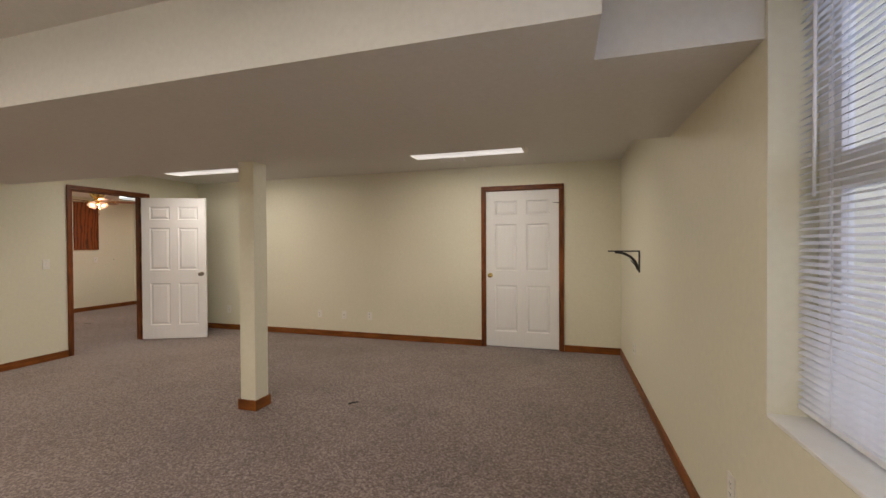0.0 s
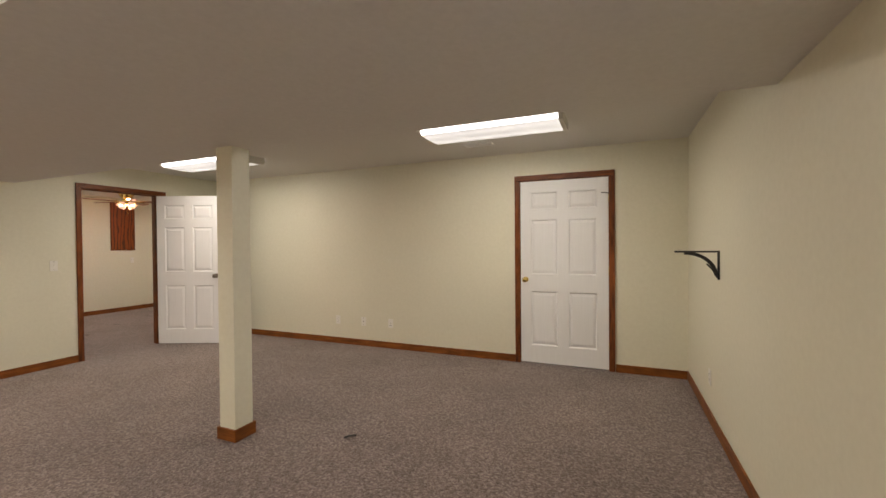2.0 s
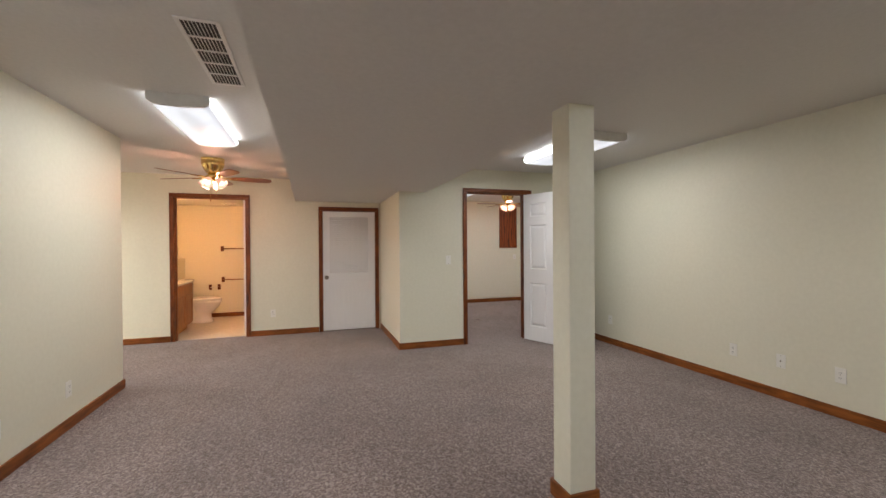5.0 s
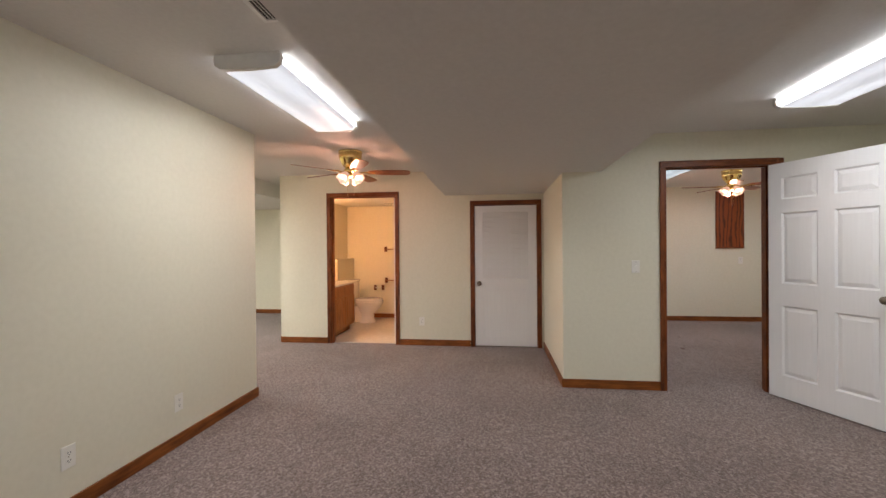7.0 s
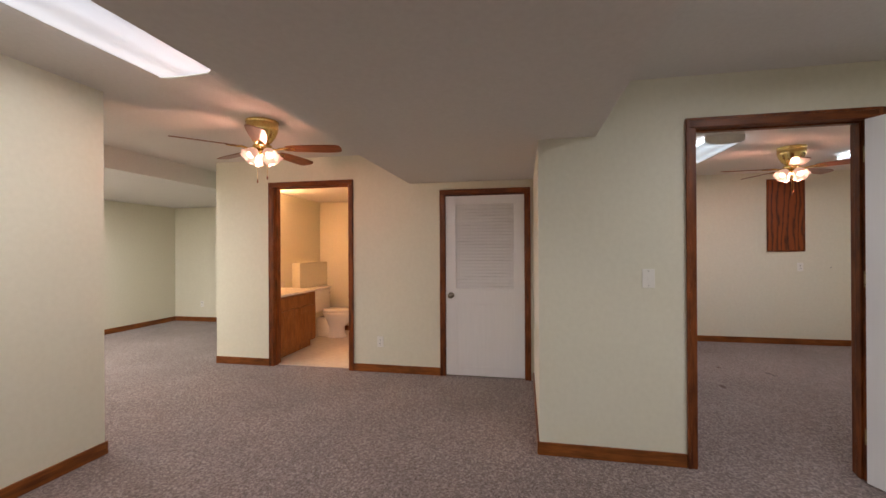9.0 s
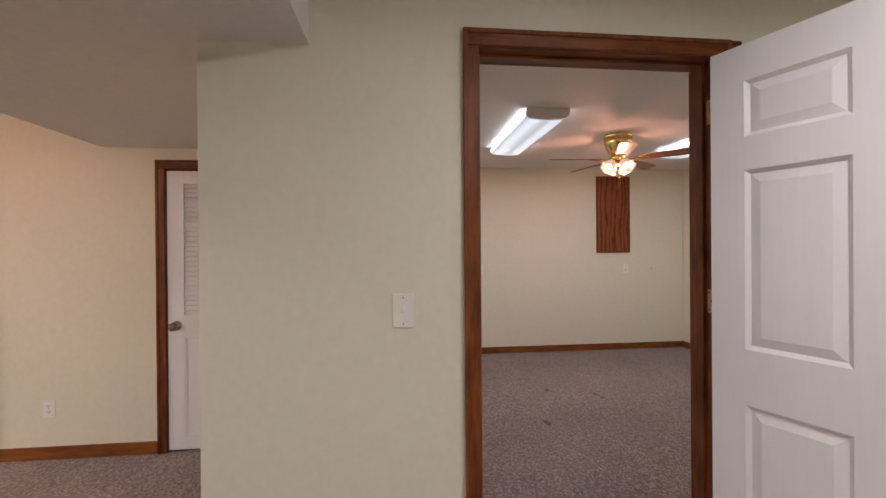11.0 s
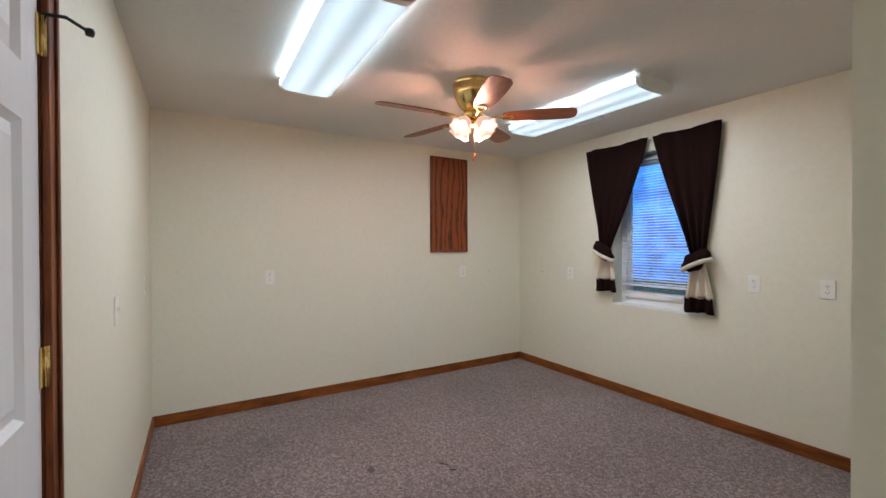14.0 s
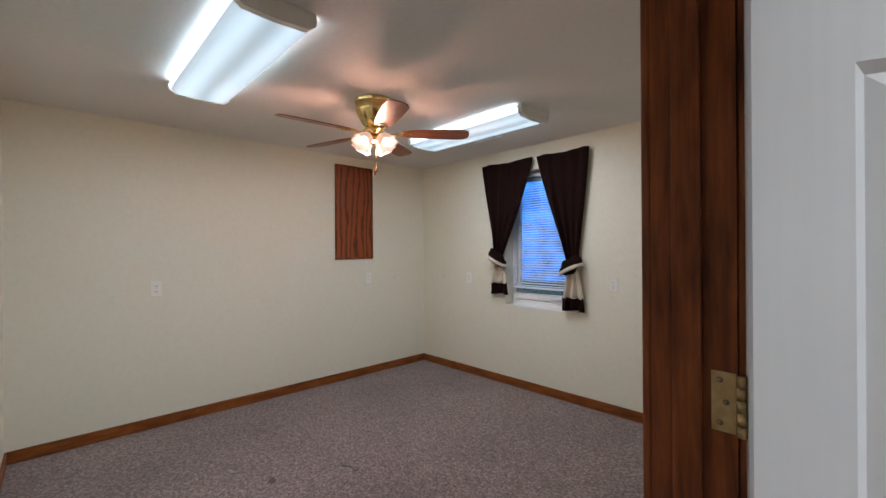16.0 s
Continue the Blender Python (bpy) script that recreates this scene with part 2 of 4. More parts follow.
# ---- mesh helpers ----
def box(bm, lo, hi, bevel=0.0):
    lo, hi = Vector(lo), Vector(hi)
    made = bmesh.ops.create_cube(bm, size=1.0, matrix=Matrix.Translation((lo + hi) / 2) @ Matrix.Diagonal((*(hi - lo), 1)))
    if bevel:
        edges = list({e for v in made["verts"] for e in v.link_edges})
        bmesh.ops.bevel(bm, geom=edges, offset=bevel, segments=2, profile=0.5, affect='EDGES')
    return bm


def boxes(*spans, bevel=0.0):
    bm = bmesh.new()
    for lo, hi in spans:
        box(bm, lo, hi, bevel)
    return bm


def lathe(profile, steps=32, m=None, bm=None):
    """A turned shape from (radius, height) pairs."""
    bm = bm or bmesh.new()
    m = m or Matrix()
    rings = []
    for r, z in profile:
        rings.append([bm.verts.new(m @ Vector((r * math.cos(2 * math.pi * i / steps), r * math.sin(2 * math.pi * i / steps), z))) for i in range(steps)])
    for a, b in zip(rings, rings[1:]):
        for i in range(steps):
            bm.faces.new((a[i], a[(i + 1) % steps], b[(i + 1) % steps], b[i]))
    for ring in (rings[0], rings[-1]):
        bm.faces.new(ring)
    bmesh.ops.recalc_face_normals(bm, faces=bm.faces)
    return bm


def tube(points, radius, steps=10, bm=None):
    """A round bar along points."""
    bm = bm or bmesh.new()
    rings = []
    pts = [Vector(p) for p in points]
    for i, p in enumerate(pts):
        d = (pts[min(i + 1, len(pts) - 1)] - pts[max(i - 1, 0)]).normalized()
        q = d.to_track_quat("Z", "Y").to_matrix()
        rings.append([bm.verts.new(p + q @ Vector((radius * math.cos(2 * math.pi * k / steps), radius * math.sin(2 * math.pi * k / steps), 0))) for k in range(steps)])
    for a, b in zip(rings, rings[1:]):
        for k in range(steps):
            bm.faces.new((a[k], a[(k + 1) % steps], b[(k + 1) % steps], b[k]))
    bm.faces.new(rings[0])
    bm.faces.new(rings[-1])
    bmesh.ops.recalc_face_normals(bm, faces=bm.faces)
    return bm


def mesh_of(name, bm, material, smooth=False):
    me = bpy.data.meshes.new(name)
    bm.to_mesh(me)
    bm.free()
    me.materials.append(material)
    if smooth:
        for f in me.polygons:
            f.use_smooth = True
    return me


def part(name, bm, material, parent=None, label="", smooth=False):
    ob = new(name, mesh_of(name, bm, material, smooth))
    ob.parent = parent
    if label:
        ob["label"] = label
    return ob


def thing(name, label, category, group="", kind="", at=None):
    ob = new(name)
    if at is not None:
        ob.matrix_world = at
    return tagged(ob, label, category, group, kind)


def setting(name, bm, material, label, category):
    return tagged(part(name, bm, material), label, category, kind="structure")


# ---- large structure ----
H = 2.375
NORTH, EAST, SOUTH = 6.105, 0.60, 0.565
FX0, FX1, FY0, FY1 = -10.1, 1.05, -3.5, 8.15


def wall_x(y0, y1, x0, x1, gaps=(), top=H):
    """A wall that runs along x, with gaps (x0, x1, sill, head)."""
    bm, x = bmesh.new(), x0
    for a, b, lo, hi in sorted(gaps):
        box(bm, (x, y0, 0), (a, y1, top))
        if lo > 0:
            box(bm, (a, y0, 0), (b, y1, lo))
        if hi < top:
            box(bm, (a, y0, hi), (b, y1, top))
        x = b
    return box(bm, (x, y0, 0), (x1, y1, top))


def wall_y(x0, x1, y0, y1, gaps=(), top=H):
    bm, y = bmesh.new(), y0
    for a, b, lo, hi in sorted(gaps):
        box(bm, (x0, y, 0), (x1, a, top))
        if lo > 0:
            box(bm, (x0, a, 0), (x1, b, lo))
        if hi < top:
            box(bm, (x0, a, hi), (x1, b, top))
        y = b
    return box(bm, (x0, y, 0), (x1, y1, top))


floor = setting("floor", boxes(((FX0, FY0, -0.12), (FX1, FY1, 0))), CARPET, "mauve-brown flecked cut-pile carpet over the whole floor", "floor")
setting("floor_bathroom", boxes(((-9.5, -0.1, 0.0), (-7.47, 2.1, 0.006))), VINYL, "pale beige vinyl floor of the bathroom", "floor")
setting("ceiling", boxes(((FX0, FY0, H), (FX1, FY1, H + 0.15))), CEIL, "flat off-white painted drywall ceiling", "ceiling")

PL = "pale yellow-green painted drywall wall"
setting("wall_north", wall_x(NORTH, NORTH + 0.12, -5.9, EAST, [(-1.074, -0.1, 0, 2.075)]), PAINT, PL + " with a closed door", "wall")
setting("wall_east", wall_y(EAST, EAST + 0.42, -1.1, NORTH + 0.12, [(0.83, 2.37, 0.77, 2.33)]), PAINT, PL + " with a deep window recess", "wall")
setting("wall_door_side", wall_y(-6.02, -5.9, 3.36, NORTH + 0.12, [(4.27, 5.19, 0, 2.075)]), PAINT, PL + " with an open doorway", "wall")
setting("wall_hall", wall_x(3.36, 3.48, -7.41, -6.02), PAINT, PL + " beside the louvered door", "wall")
setting("wall_west", wall_y(-7.53, -7.41, -0.32, 3.48, [(0.42, 1.38, 0, 2.07), (2.432, 3.292, 0, 1.92)]), PAINT, PL + " with bathroom and closet doors", "wall")
setting("wall_south", wall_x(SOUTH - 0.12, SOUTH, -5.37, -3.2), PAINT, PL + " with outlets", "wall")
setting("wall_passage", wall_y(-5.37, -5.25, -3.3, SOUTH - 0.12), PAINT, PL + " of the passage", "wall")
setting("wall_return", wall_y(-3.32, -3.2, -1.0, SOUTH - 0.12), PAINT, PL, "wall")
setting("wall_back", wall_x(-1.1, -1.0, -3.32, EAST), PAINT, PL, "wall")
setting("wall_far_south", wall_x(-3.42, -3.3, -9.97, -5.25), PAINT, PL + " at the passage's far end", "wall")
setting("wall_far_west", wall_y(-9.97, -9.85, -3.3, -0.1), PAINT, PL + " at the passage's far end", "wall")
setting("wall_bath_south", wall_x(-0.32, -0.1, -9.85, -7.53), PAINT, "cream painted bathroom wall behind the vanity", "wall")
setting("wall_bath_west", wall_y(-9.62, -9.5, -0.1, 2.1), PAINT, "cream painted bathroom wall with towel bars", "wall")
setting("wall_bath_north", wall_x(2.1, 2.2, -9.62, -7.53), PAINT, "cream painted bathroom wall", "wall")
setting("wall_closet", wall_y(-9.76, -9.62, 2.2, 4.08), PAINT, PL, "wall")
setting("wall_room_south", wall_x(4.08, 4.2, -9.76, -6.02, [(-7.18, -6.34, 0, 2.055)]), PAINT, "cream painted drywall wall with a closet door", "wall")
setting("wall_room_west", wall_y(-9.76, -9.64, 4.2, 8.05), PAINT, "cream painted drywall wall with a wooden panel", "wall")
setting("wall_room_north", wall_x(7.79, 8.05, -9.64, -5.9, [(-8.36, -7.58, 0.80, 2.14)]), PAINT, "cream painted drywall wall with a curtained window", "wall")
setting("wall_room_east", boxes(((-6.28, 5.9, 0), (-6.02, 7.79, H)), ((-6.02, NORTH + 0.12, 0), (-5.9, 7.79, H))), PAINT, "cream painted drywall chase beside the doorway", "wall")

S = 2.04
soffit = boxes(((-5.9, 2.07, S), (0.06, 3.715, H)), ((0.06, 2.39, S), (EAST, 3.715, H)), ((-7.41, 2.06, S), (-5.9, 3.36, H)))
bmesh.ops.remove_doubles(soffit, verts=soffit.verts, dist=0.0001)
setting("soffit", soffit, CEIL, "wide boxed-in drywall soffit below the ceiling", "soffit")
setting("soffit_passage", boxes(((-9.85, -3.3, 2.15), (-5.37, -0.75, H))), CEIL, "lowered drywall soffit over the passage's far end", "soffit")

setting("ceiling_bathroom", boxes(((-9.5, -0.1, 2.13), (-7.53, 2.1, 2.2))), CEIL, "lowered off-white painted bathroom ceiling", "ceiling")

# square post with its own base
post = thing("support_post", "square cream drywall-wrapped post with a wooden base", "post", kind="structure", at=pose(-2.55, 3.58, 0))
part("shaft", boxes(((-0.075, -0.075, 0), (0.075, 0.075, S)), bevel=0.004), PAINT, post)
for a in range(4):
    s = part("base_trim", boxes(((-0.088, -0.09, 0), (0.088, -0.076, 0.085)), bevel=0.003), BASE_X, post, "stained wooden base trim")
    s.matrix_basis = pose(0, 0, 0, 0, 0, 90 * a)


# ---- baseboards ----
def base_x(x0, x1, y, side):
    bm = boxes(((x0, min(y, y + side * 0.013), 0), (x1, max(y, y + side * 0.013), 0.083)), bevel=0.003)
    setting("baseboard", bm, BASE_X, "orange-brown stained wooden baseboard along the wall", "baseboard")


def base_y(y0, y1, x, side):
    bm = boxes(((min(x, x + side * 0.013), y0, 0), (max(x, x + side * 0.013), y1, 0.083)), bevel=0.003)
    setting("baseboard", bm, BASE_Y, "orange-brown stained wooden baseboard along the wall", "baseboard")


base_x(-5.887, -1.114, NORTH, -1)
base_x(-0.06, EAST - 0.013, NORTH, -1)
base_y(-1.0, NORTH, EAST, -1)
base_y(3.347, 4.231, -5.9, 1)
base_y(5.229, NORTH - 0.013, -5.9, 1)
base_x(-7.397, -5.9, 3.36, -1)
base_y(-0.32, 0.378, -7.41, 1)
base_y(1.419, 2.391, -7.41, 1)
base_x(-5.37, -3.2, SOUTH, 1)
base_y(-3.3, SOUTH + 0.013, -5.37, -1)
base_x(-9.837, -5.383, -3.3, 1)
base_y(-3.3, -0.32, -9.85, 1)
base_x(-9.627, -7.25, 4.2, 1)
base_y(4.2, 7.79, -9.64, 1)
base_x(-9.627, -6.293, 7.79, -1)
base_y(5.9, 7.777, -6.28, -1)
base_x(-6.293, -6.02, 5.9, -1)
base_y(5.229, 5.887, -6.02, -1)
base_y(0.03, 2.1, -9.5, 1)
base_x(-8.65, -8.42, -0.1, 1)


# ---- doors ----
def six_panels(w, h):
    """The six panel fields of a door leaf: x0, x1, z0, z1."""
    st, mid = 0.100 * w / 0.81, 0.105 * w / 0.81
    pw = (w - 2 * st - mid) / 2
    rows = [(0.195, 0.80), (0.99, 1.60), (1.715, 1.905)]
    k = h / 2.03
    return [(x, x + pw, a * k, b * k) for a, b in rows for x in (st, st + pw + mid)]


def leaf_mesh(w, h, t, panels, depth=0.013):
    """A slab with recessed panel beds on both faces; front at y=0, back at y=t."""
    xs = sorted({0, w, *[p[0] for p in panels], *[p[1] for p in panels]})
    zs = sorted({0, h, *[p[2] for p in panels], *[p[3] for p in panels]})
    bm = bmesh.new()
    grids = []
    for y in (0, t):
        grids.append({(i, k): bm.verts.new((x, y, z)) for i, x in enumerate(xs) for k, z in enumerate(zs)})
    beds = []
    for g, flip in zip(grids, (False, True)):
        for i in range(len(xs) - 1):
            for k in range(len(zs) - 1):
                q = [g[i, k], g[i + 1, k], g[i + 1, k + 1], g[i, k + 1]]
                f = bm.faces.new(q[::-1] if flip else q)
                if any(abs(p[0] - xs[i]) < 1e-6 and p[2] <= zs[k] + 1e-6 and zs[k + 1] <= p[3] + 1e-6 for p in panels):
                    beds.append(f)
    a, b = grids
    n, m = len(xs) - 1, len(zs) - 1
    for i in range(n):
        bm.faces.new((a[i + 1, 0], a[i, 0], b[i, 0], b[i + 1, 0]))
        bm.faces.new((a[i, m], a[i + 1, m], b[i + 1, m], b[i, m]))
    for k in range(m):
        bm.faces.new((a[0, k], a[0, k + 1], b[0, k + 1], b[0, k]))
        bm.faces.new((a[n, k + 1], a[n, k], b[n, k], b[n, k + 1]))
    bmesh.ops.recalc_face_normals(bm, faces=bm.faces)
    bmesh.ops.inset_region(bm, faces=beds, thickness=0.014, depth=-depth, use_even_offset=True)
    return bm


def raised_field(w, h):
    """A raised panel: flat middle, sloping margin, lying on y=0 and rising to -y."""
    bm = bmesh.new()
    s = 0.032
    lo = [bm.verts.new((x, 0, z)) for x, z in ((0, 0), (w, 0), (w, h), (0, h))]
    hi = [bm.verts.new((x, -0.010, z)) for x, z in ((s, s), (w - s, s), (w - s, h - s), (s, h - s))]
    for i in range(4):
        bm.faces.new((lo[i], lo[(i + 1) % 4], hi[(i + 1) % 4], hi[i]))
    bm.faces.new(hi)
    bm.faces.new(lo[::-1])
    return bm


def knob(parent, x, z, y, side, material=BRASS):
    """A round door knob with a rose; side -1 looks to -y."""
    m = Matrix.Translation((x, y, z)) @ pose(0, 0, 0, 90 if side < 0 else -90)
    bm = lathe([(0.032, 0), (0.032, 0.004), (0.026, 0.008), (0.012, 0.010), (0.011, 0.03), (0.018, 0.036), (0.027, 0.046),
                (0.028, 0.056), (0.022, 0.066), (0.010, 0.070)], 24, m)
    part("door_knob", bm, material, parent, "round metal door knob", smooth=True)


def hinge(parent, x, y, z, material=BRASS):
    bm = tube([(x, y, z - 0.045), (x, y, z + 0.045)], 0.007)
    part("hinge", bm, material, parent, "brass butt hinge", smooth=True)


def six_panel_leaf(parent, w, h, knob_x, knob_mat=BRASS, t=0.035, knob_z=0.93):
    leaf = part("leaf", leaf_mesh(w, h, t, six_panels(w, h)), DOOR, parent)
    shared = {}
    for x0, x1, z0, z1 in six_panels(w, h):
        a, b = x1 - x0 - 0.026, z1 - z0 - 0.026
        key = (round(a, 4), round(b, 4))
        if key not in shared:
            shared[key] = mesh_of("panel", raised_field(a, b), DOOR)
        for back in (False, True):
            p = new("panel", shared[key])
            p.parent = leaf
            p.matrix_basis = pose(x1 - 0.013, t - 0.013, z0 + 0.013, 0, 0, 180) if back else pose(x0 + 0.013, 0.013, z0 + 0.013)
    knob(leaf, knob_x, knob_z, 0, -1, knob_mat)
    knob(leaf, knob_x, knob_z, t, 1, knob_mat)
    return leaf


def door_frame(name, w, h, t, label, at, head_extra=0.0, back=True, cw=0.058, left=True, right=True):
    """Casing and jambs round a clear opening w x h in a wall t thick. Local x runs along the wall, -y is the side walked on."""
    d = thing(name, label, "door", kind="structure", at=at)
    for side in ((0,) if not back else (0, 1)):
        y0, y1 = ((-0.016, -0.0005) if side == 0 else (t + 0.0005, t + 0.016))
        ex = head_extra if side == 0 else 0
        if left:
            part("casing", boxes(((-cw, y0, 0), (-0.002, y1, h)), bevel=0.004), WOOD_Z, d)
        if right:
            part("casing", boxes(((w + 0.002, y0, 0), (w + cw, y1, h)), bevel=0.004), WOOD_Z, d)
        part("head_casing", boxes(((-cw, y0, h + 0.001), (w + cw + ex, y1, h + cw)), bevel=0.004), WOOD_X, d)
        ys = (y0 - 0.006, y0 - 0.0005) if side == 0 else (y1 + 0.0005, y1 + 0.006)
        part("backband", boxes(((-cw, ys[0], 0), (-cw + 0.016, ys[1], h + cw)), ((w + cw - 0.016, ys[0], 0), (w + cw, ys[1], h + cw)),
                               ((-cw + 0.016, ys[0], h + cw - 0.016), (w + cw - 0.016, ys[1], h + cw)), bevel=0.002), WOOD_Z, d)
    part("jamb", boxes(((-0.019, 0, 0), (0, t, h))), WOOD_Z, d)
    part("jamb", boxes(((w, 0, 0), (w + 0.019, t, h))), WOOD_Z, d)
    part("head_jamb", boxes(((-0.019, 0, h), (w + 0.019, t, h + 0.019))), WOOD_X, d)
    return d


def stops(d, w, h, y0, y1):
    part("stop", boxes(((0, y0, 0), (0.011, y1, h - 0.011)), bevel=0.002), WOOD_Z, d)
    part("stop", boxes(((w - 0.011, y0, 0), (w, y1, h - 0.011)), bevel=0.002), WOOD_Z, d)
    part("head_stop", boxes(((0, y0, h - 0.011), (w, y1, h)), bevel=0.002), WOOD_X, d)


# closed door in the north wall
d1 = door_frame("door_1", 0.934, 2.053, 0.12, "closed white six-panel door in stained wooden casing", pose(-1.054, NORTH, 0))
stops(d1, 0.934, 2.053, 0.04, 0.08)
l1 = six_panel_leaf(d1, 0.926, 2.03, 0.055)
l1.matrix_basis = pose(0.004, 0.002, 0.014)
for z in (0.25, 1.05, 1.82):
    hinge(d1, 0.936, -0.004, z)
part("hinge_stop", tube([(0.94, -0.02, 1.87), (0.90, -0.055, 1.872), (0.86, -0.06, 1.872)], 0.004), IRON, d1, "dark hinge-pin door stop", True)

# open door to the back room, leaf swung into the main room
d2 = door_frame("door_2", 0.88, 2.055, 0.12, "open doorway with dark stained casing and open six-panel leaf", pose(-5.9, 4.29, 0, 0, 0, 90), head_extra=0.045, back=True)
stops(d2, 0.88, 2.055, 0.045, 0.085)
l2 = six_panel_leaf(d2, 0.872, 2.03, 0.812, NICKEL)
l2.matrix_basis = pose(0.848, -0.024, 0.014, 0, 0, -67.0)
for z in (0.25, 1.15, 1.86):
    plate_leaf = part("hinge", boxes(((0.8775, 0.001, z - 0.045), (0.8797, 0.033, z + 0.045)), bevel=0.0008), BRASS_OLD, d2, "dull brass butt hinge")
    for k in range(5):
        part("knuckle", tube([(0.874, -0.006, z - 0.045 + 0.018 * k), (0.874, -0.006, z - 0.0285 + 0.018 * k)], 0.0065, 10), BRASS_OLD, plate_leaf, "", True)
    for dz, dy in ((-0.032, 0.022), (0.0, 0.014), (0.032, 0.022)):
        part("screw", lathe([(0.0045, 0), (0.0038, 0.0012), (0.001, 0.0016)], 10, Matrix.Translation((0.8774, dy, z + dz)) @ pose(0, 0, 0, 0, -90)), NICKEL, plate_leaf)

# bathroom door, swung into the bathroom
d3 = door_frame("door_3", 0.92, 2.05, 0.12, "bathroom doorway with stained casing and white door swung in", pose(-7.41, 0.44, 0, 0, 0, 90))
stops(d3, 0.92, 2.05, 0.03, 0.08)
l3 = six_panel_leaf(d3, 0.905, 2.03, 0.845, NICKEL)
l3.matrix_basis = pose(0.905, 0.125, 0.02, 0, 0, 92)
for z in (0.25, 1.05, 1.82):
    part("hinge", boxes(((0.9175, 0.085, z - 0.045), (0.9195, 0.118, z + 0.045))), BRASS, d3)

# louvered closet door
d4 = door_frame("door_4", 0.82, 1.90, 0.12, "closed white half-louvered closet door in stained casing", pose(-7.41, 2.452, 0, 0, 0, 90))
stops(d4, 0.82, 1.90, 0.045, 0.085)
LW, LH = 0.812, 1.875
l4 = part("leaf", boxes(((0, 0, 0), (0.105, 0.035, LH)), ((LW - 0.105, 0, 0), (LW, 0.035, LH)), ((0.105, 0, 0), (LW - 0.105, 0.035, 0.09)),
                        ((0.105, 0, 0.755), (LW - 0.105, 0.035, 0.90)), ((0.105, 0, LH - 0.085), (LW - 0.105, 0.035, LH))), DOOR, d4)
l4.matrix_basis = pose(0.004, 0.002, 0.014)
part("panel", boxes(((0.105, 0.008, 0.09), (LW - 0.105, 0.027, 0.755))), DOOR, l4)
part("panel_moulding", boxes(((0.105, 0.002, 0.09), (0.117, 0.0078, 0.755)), ((LW - 0.117, 0.002, 0.09), (LW - 0.105, 0.0078, 0.755)),
                             ((0.117, 0.002, 0.743), (LW - 0.117, 0.0078, 0.755)), ((0.117, 0.002, 0.09), (LW - 0.117, 0.0078, 0.102)), bevel=0.002), DOOR, l4)
part("louver_back", boxes(((0.105, 0.0325, 0.90), (LW - 0.105, 0.0345, LH - 0.085))), DOOR, l4)
slat_mesh = mesh_of("slat", boxes(((0, -0.003, -0.0195), (LW - 0.21, 0.003, 0.0195)), bevel=0.001), DOOR)
for i in range(27):
    s = new("slat", slat_mesh)
    s.parent = l4
    s.matrix_basis = pose(0.105, 0.013, 0.917 + i * 0.0333, -29)
knob(l4, 0.055, 0.835, 0, -1, NICKEL)

# closet door inside the back room
d5 = door_frame("door_5", 0.80, 2.035, 0.12, "closed white six-panel closet door in stained casing", pose(-6.36, 4.2, 0, 0, 0, 180))
stops(d5, 0.80, 2.035, 0.04, 0.08)
l5 = six_panel_leaf(d5, 0.792, 2.012, 0.055, NICKEL, knob_z=0.855)
l5.matrix_basis = pose(0.004, 0.002, 0.014)
for z in (0.25, 1.08, 1.81):
    part("hinge", boxes(((0.786, -0.003, z - 0.045), (0.815, 0.001, z + 0.045))), BRASS, d5, "brass butt hinge")
    hinge(d5, 0.802, -0.006, z)
part("hinge_stop", tube([(0.802, -0.008, 1.86), (0.80, -0.045, 1.862), (0.83, -0.078, 1.853)], 0.004), IRON, d5, "dark hinge-pin door stop", True)
part("hinge_stop_tip", lathe([(0.008, -0.008), (0.010, 0), (0.008, 0.008)], 12, Matrix.Translation((0.833, -0.081, 1.852))), IRON, d5, "", True)


# ---- windows ----
def blinds(name, w, h, at, n, tilt, label, wand=None):
    """Mini blind: head rail, slats, bottom rail, cords. Local x along, z up from its bottom, -y the room side."""
    b = thing(name, label, "blind", at=at)
    part("head_rail", boxes(((0, -0.016, h - 0.028), (w, 0.016, h)), bevel=0.002), BLIND, b)
    part("bottom_rail", boxes(((0, -0.012, 0), (w, 0.012, 0.018)), bevel=0.003), BLIND, b)
    bm = bmesh.new()
    prof = [(-0.0125, 0.0), (-0.006, 0.0022), (0.0, 0.003), (0.006, 0.0022), (0.0125, 0.0)]
    vs = [[bm.verts.new((x, y, z + dz)) for y, z in prof] for dz in (0, 0.0008) for x in (0.002, w - 0.002)]
    for a, c in ((vs[0], vs[1]), (vs[2], vs[3])):
        for i in range(4):
            bm.faces.new((a[i], a[i + 1], c[i + 1], c[i]))
    me = mesh_of("slat", bm, BLIND, True)
    for i in range(n):
        s = new("slat", me)
        s.parent = b
        s.matrix_basis = pose(0, 0, 0.03 + (h - 0.07) * i / (n - 1), tilt + 3 * math.sin(i * 1.7))
    for fx in (0.12, 0.5, 0.88):
        part("ladder_cord", tube([(w * fx, -0.014, 0.01), (w * fx, -0.014, h - 0.02)], 0.0012, 6), BLIND, b)
    if wand:
        part("wand", tube([(wand, -0.03, h - 0.03), (wand, -0.032, h * 0.45)], 0.005, 8), BLIND, b, "clear plastic tilt wand", True)
    return b


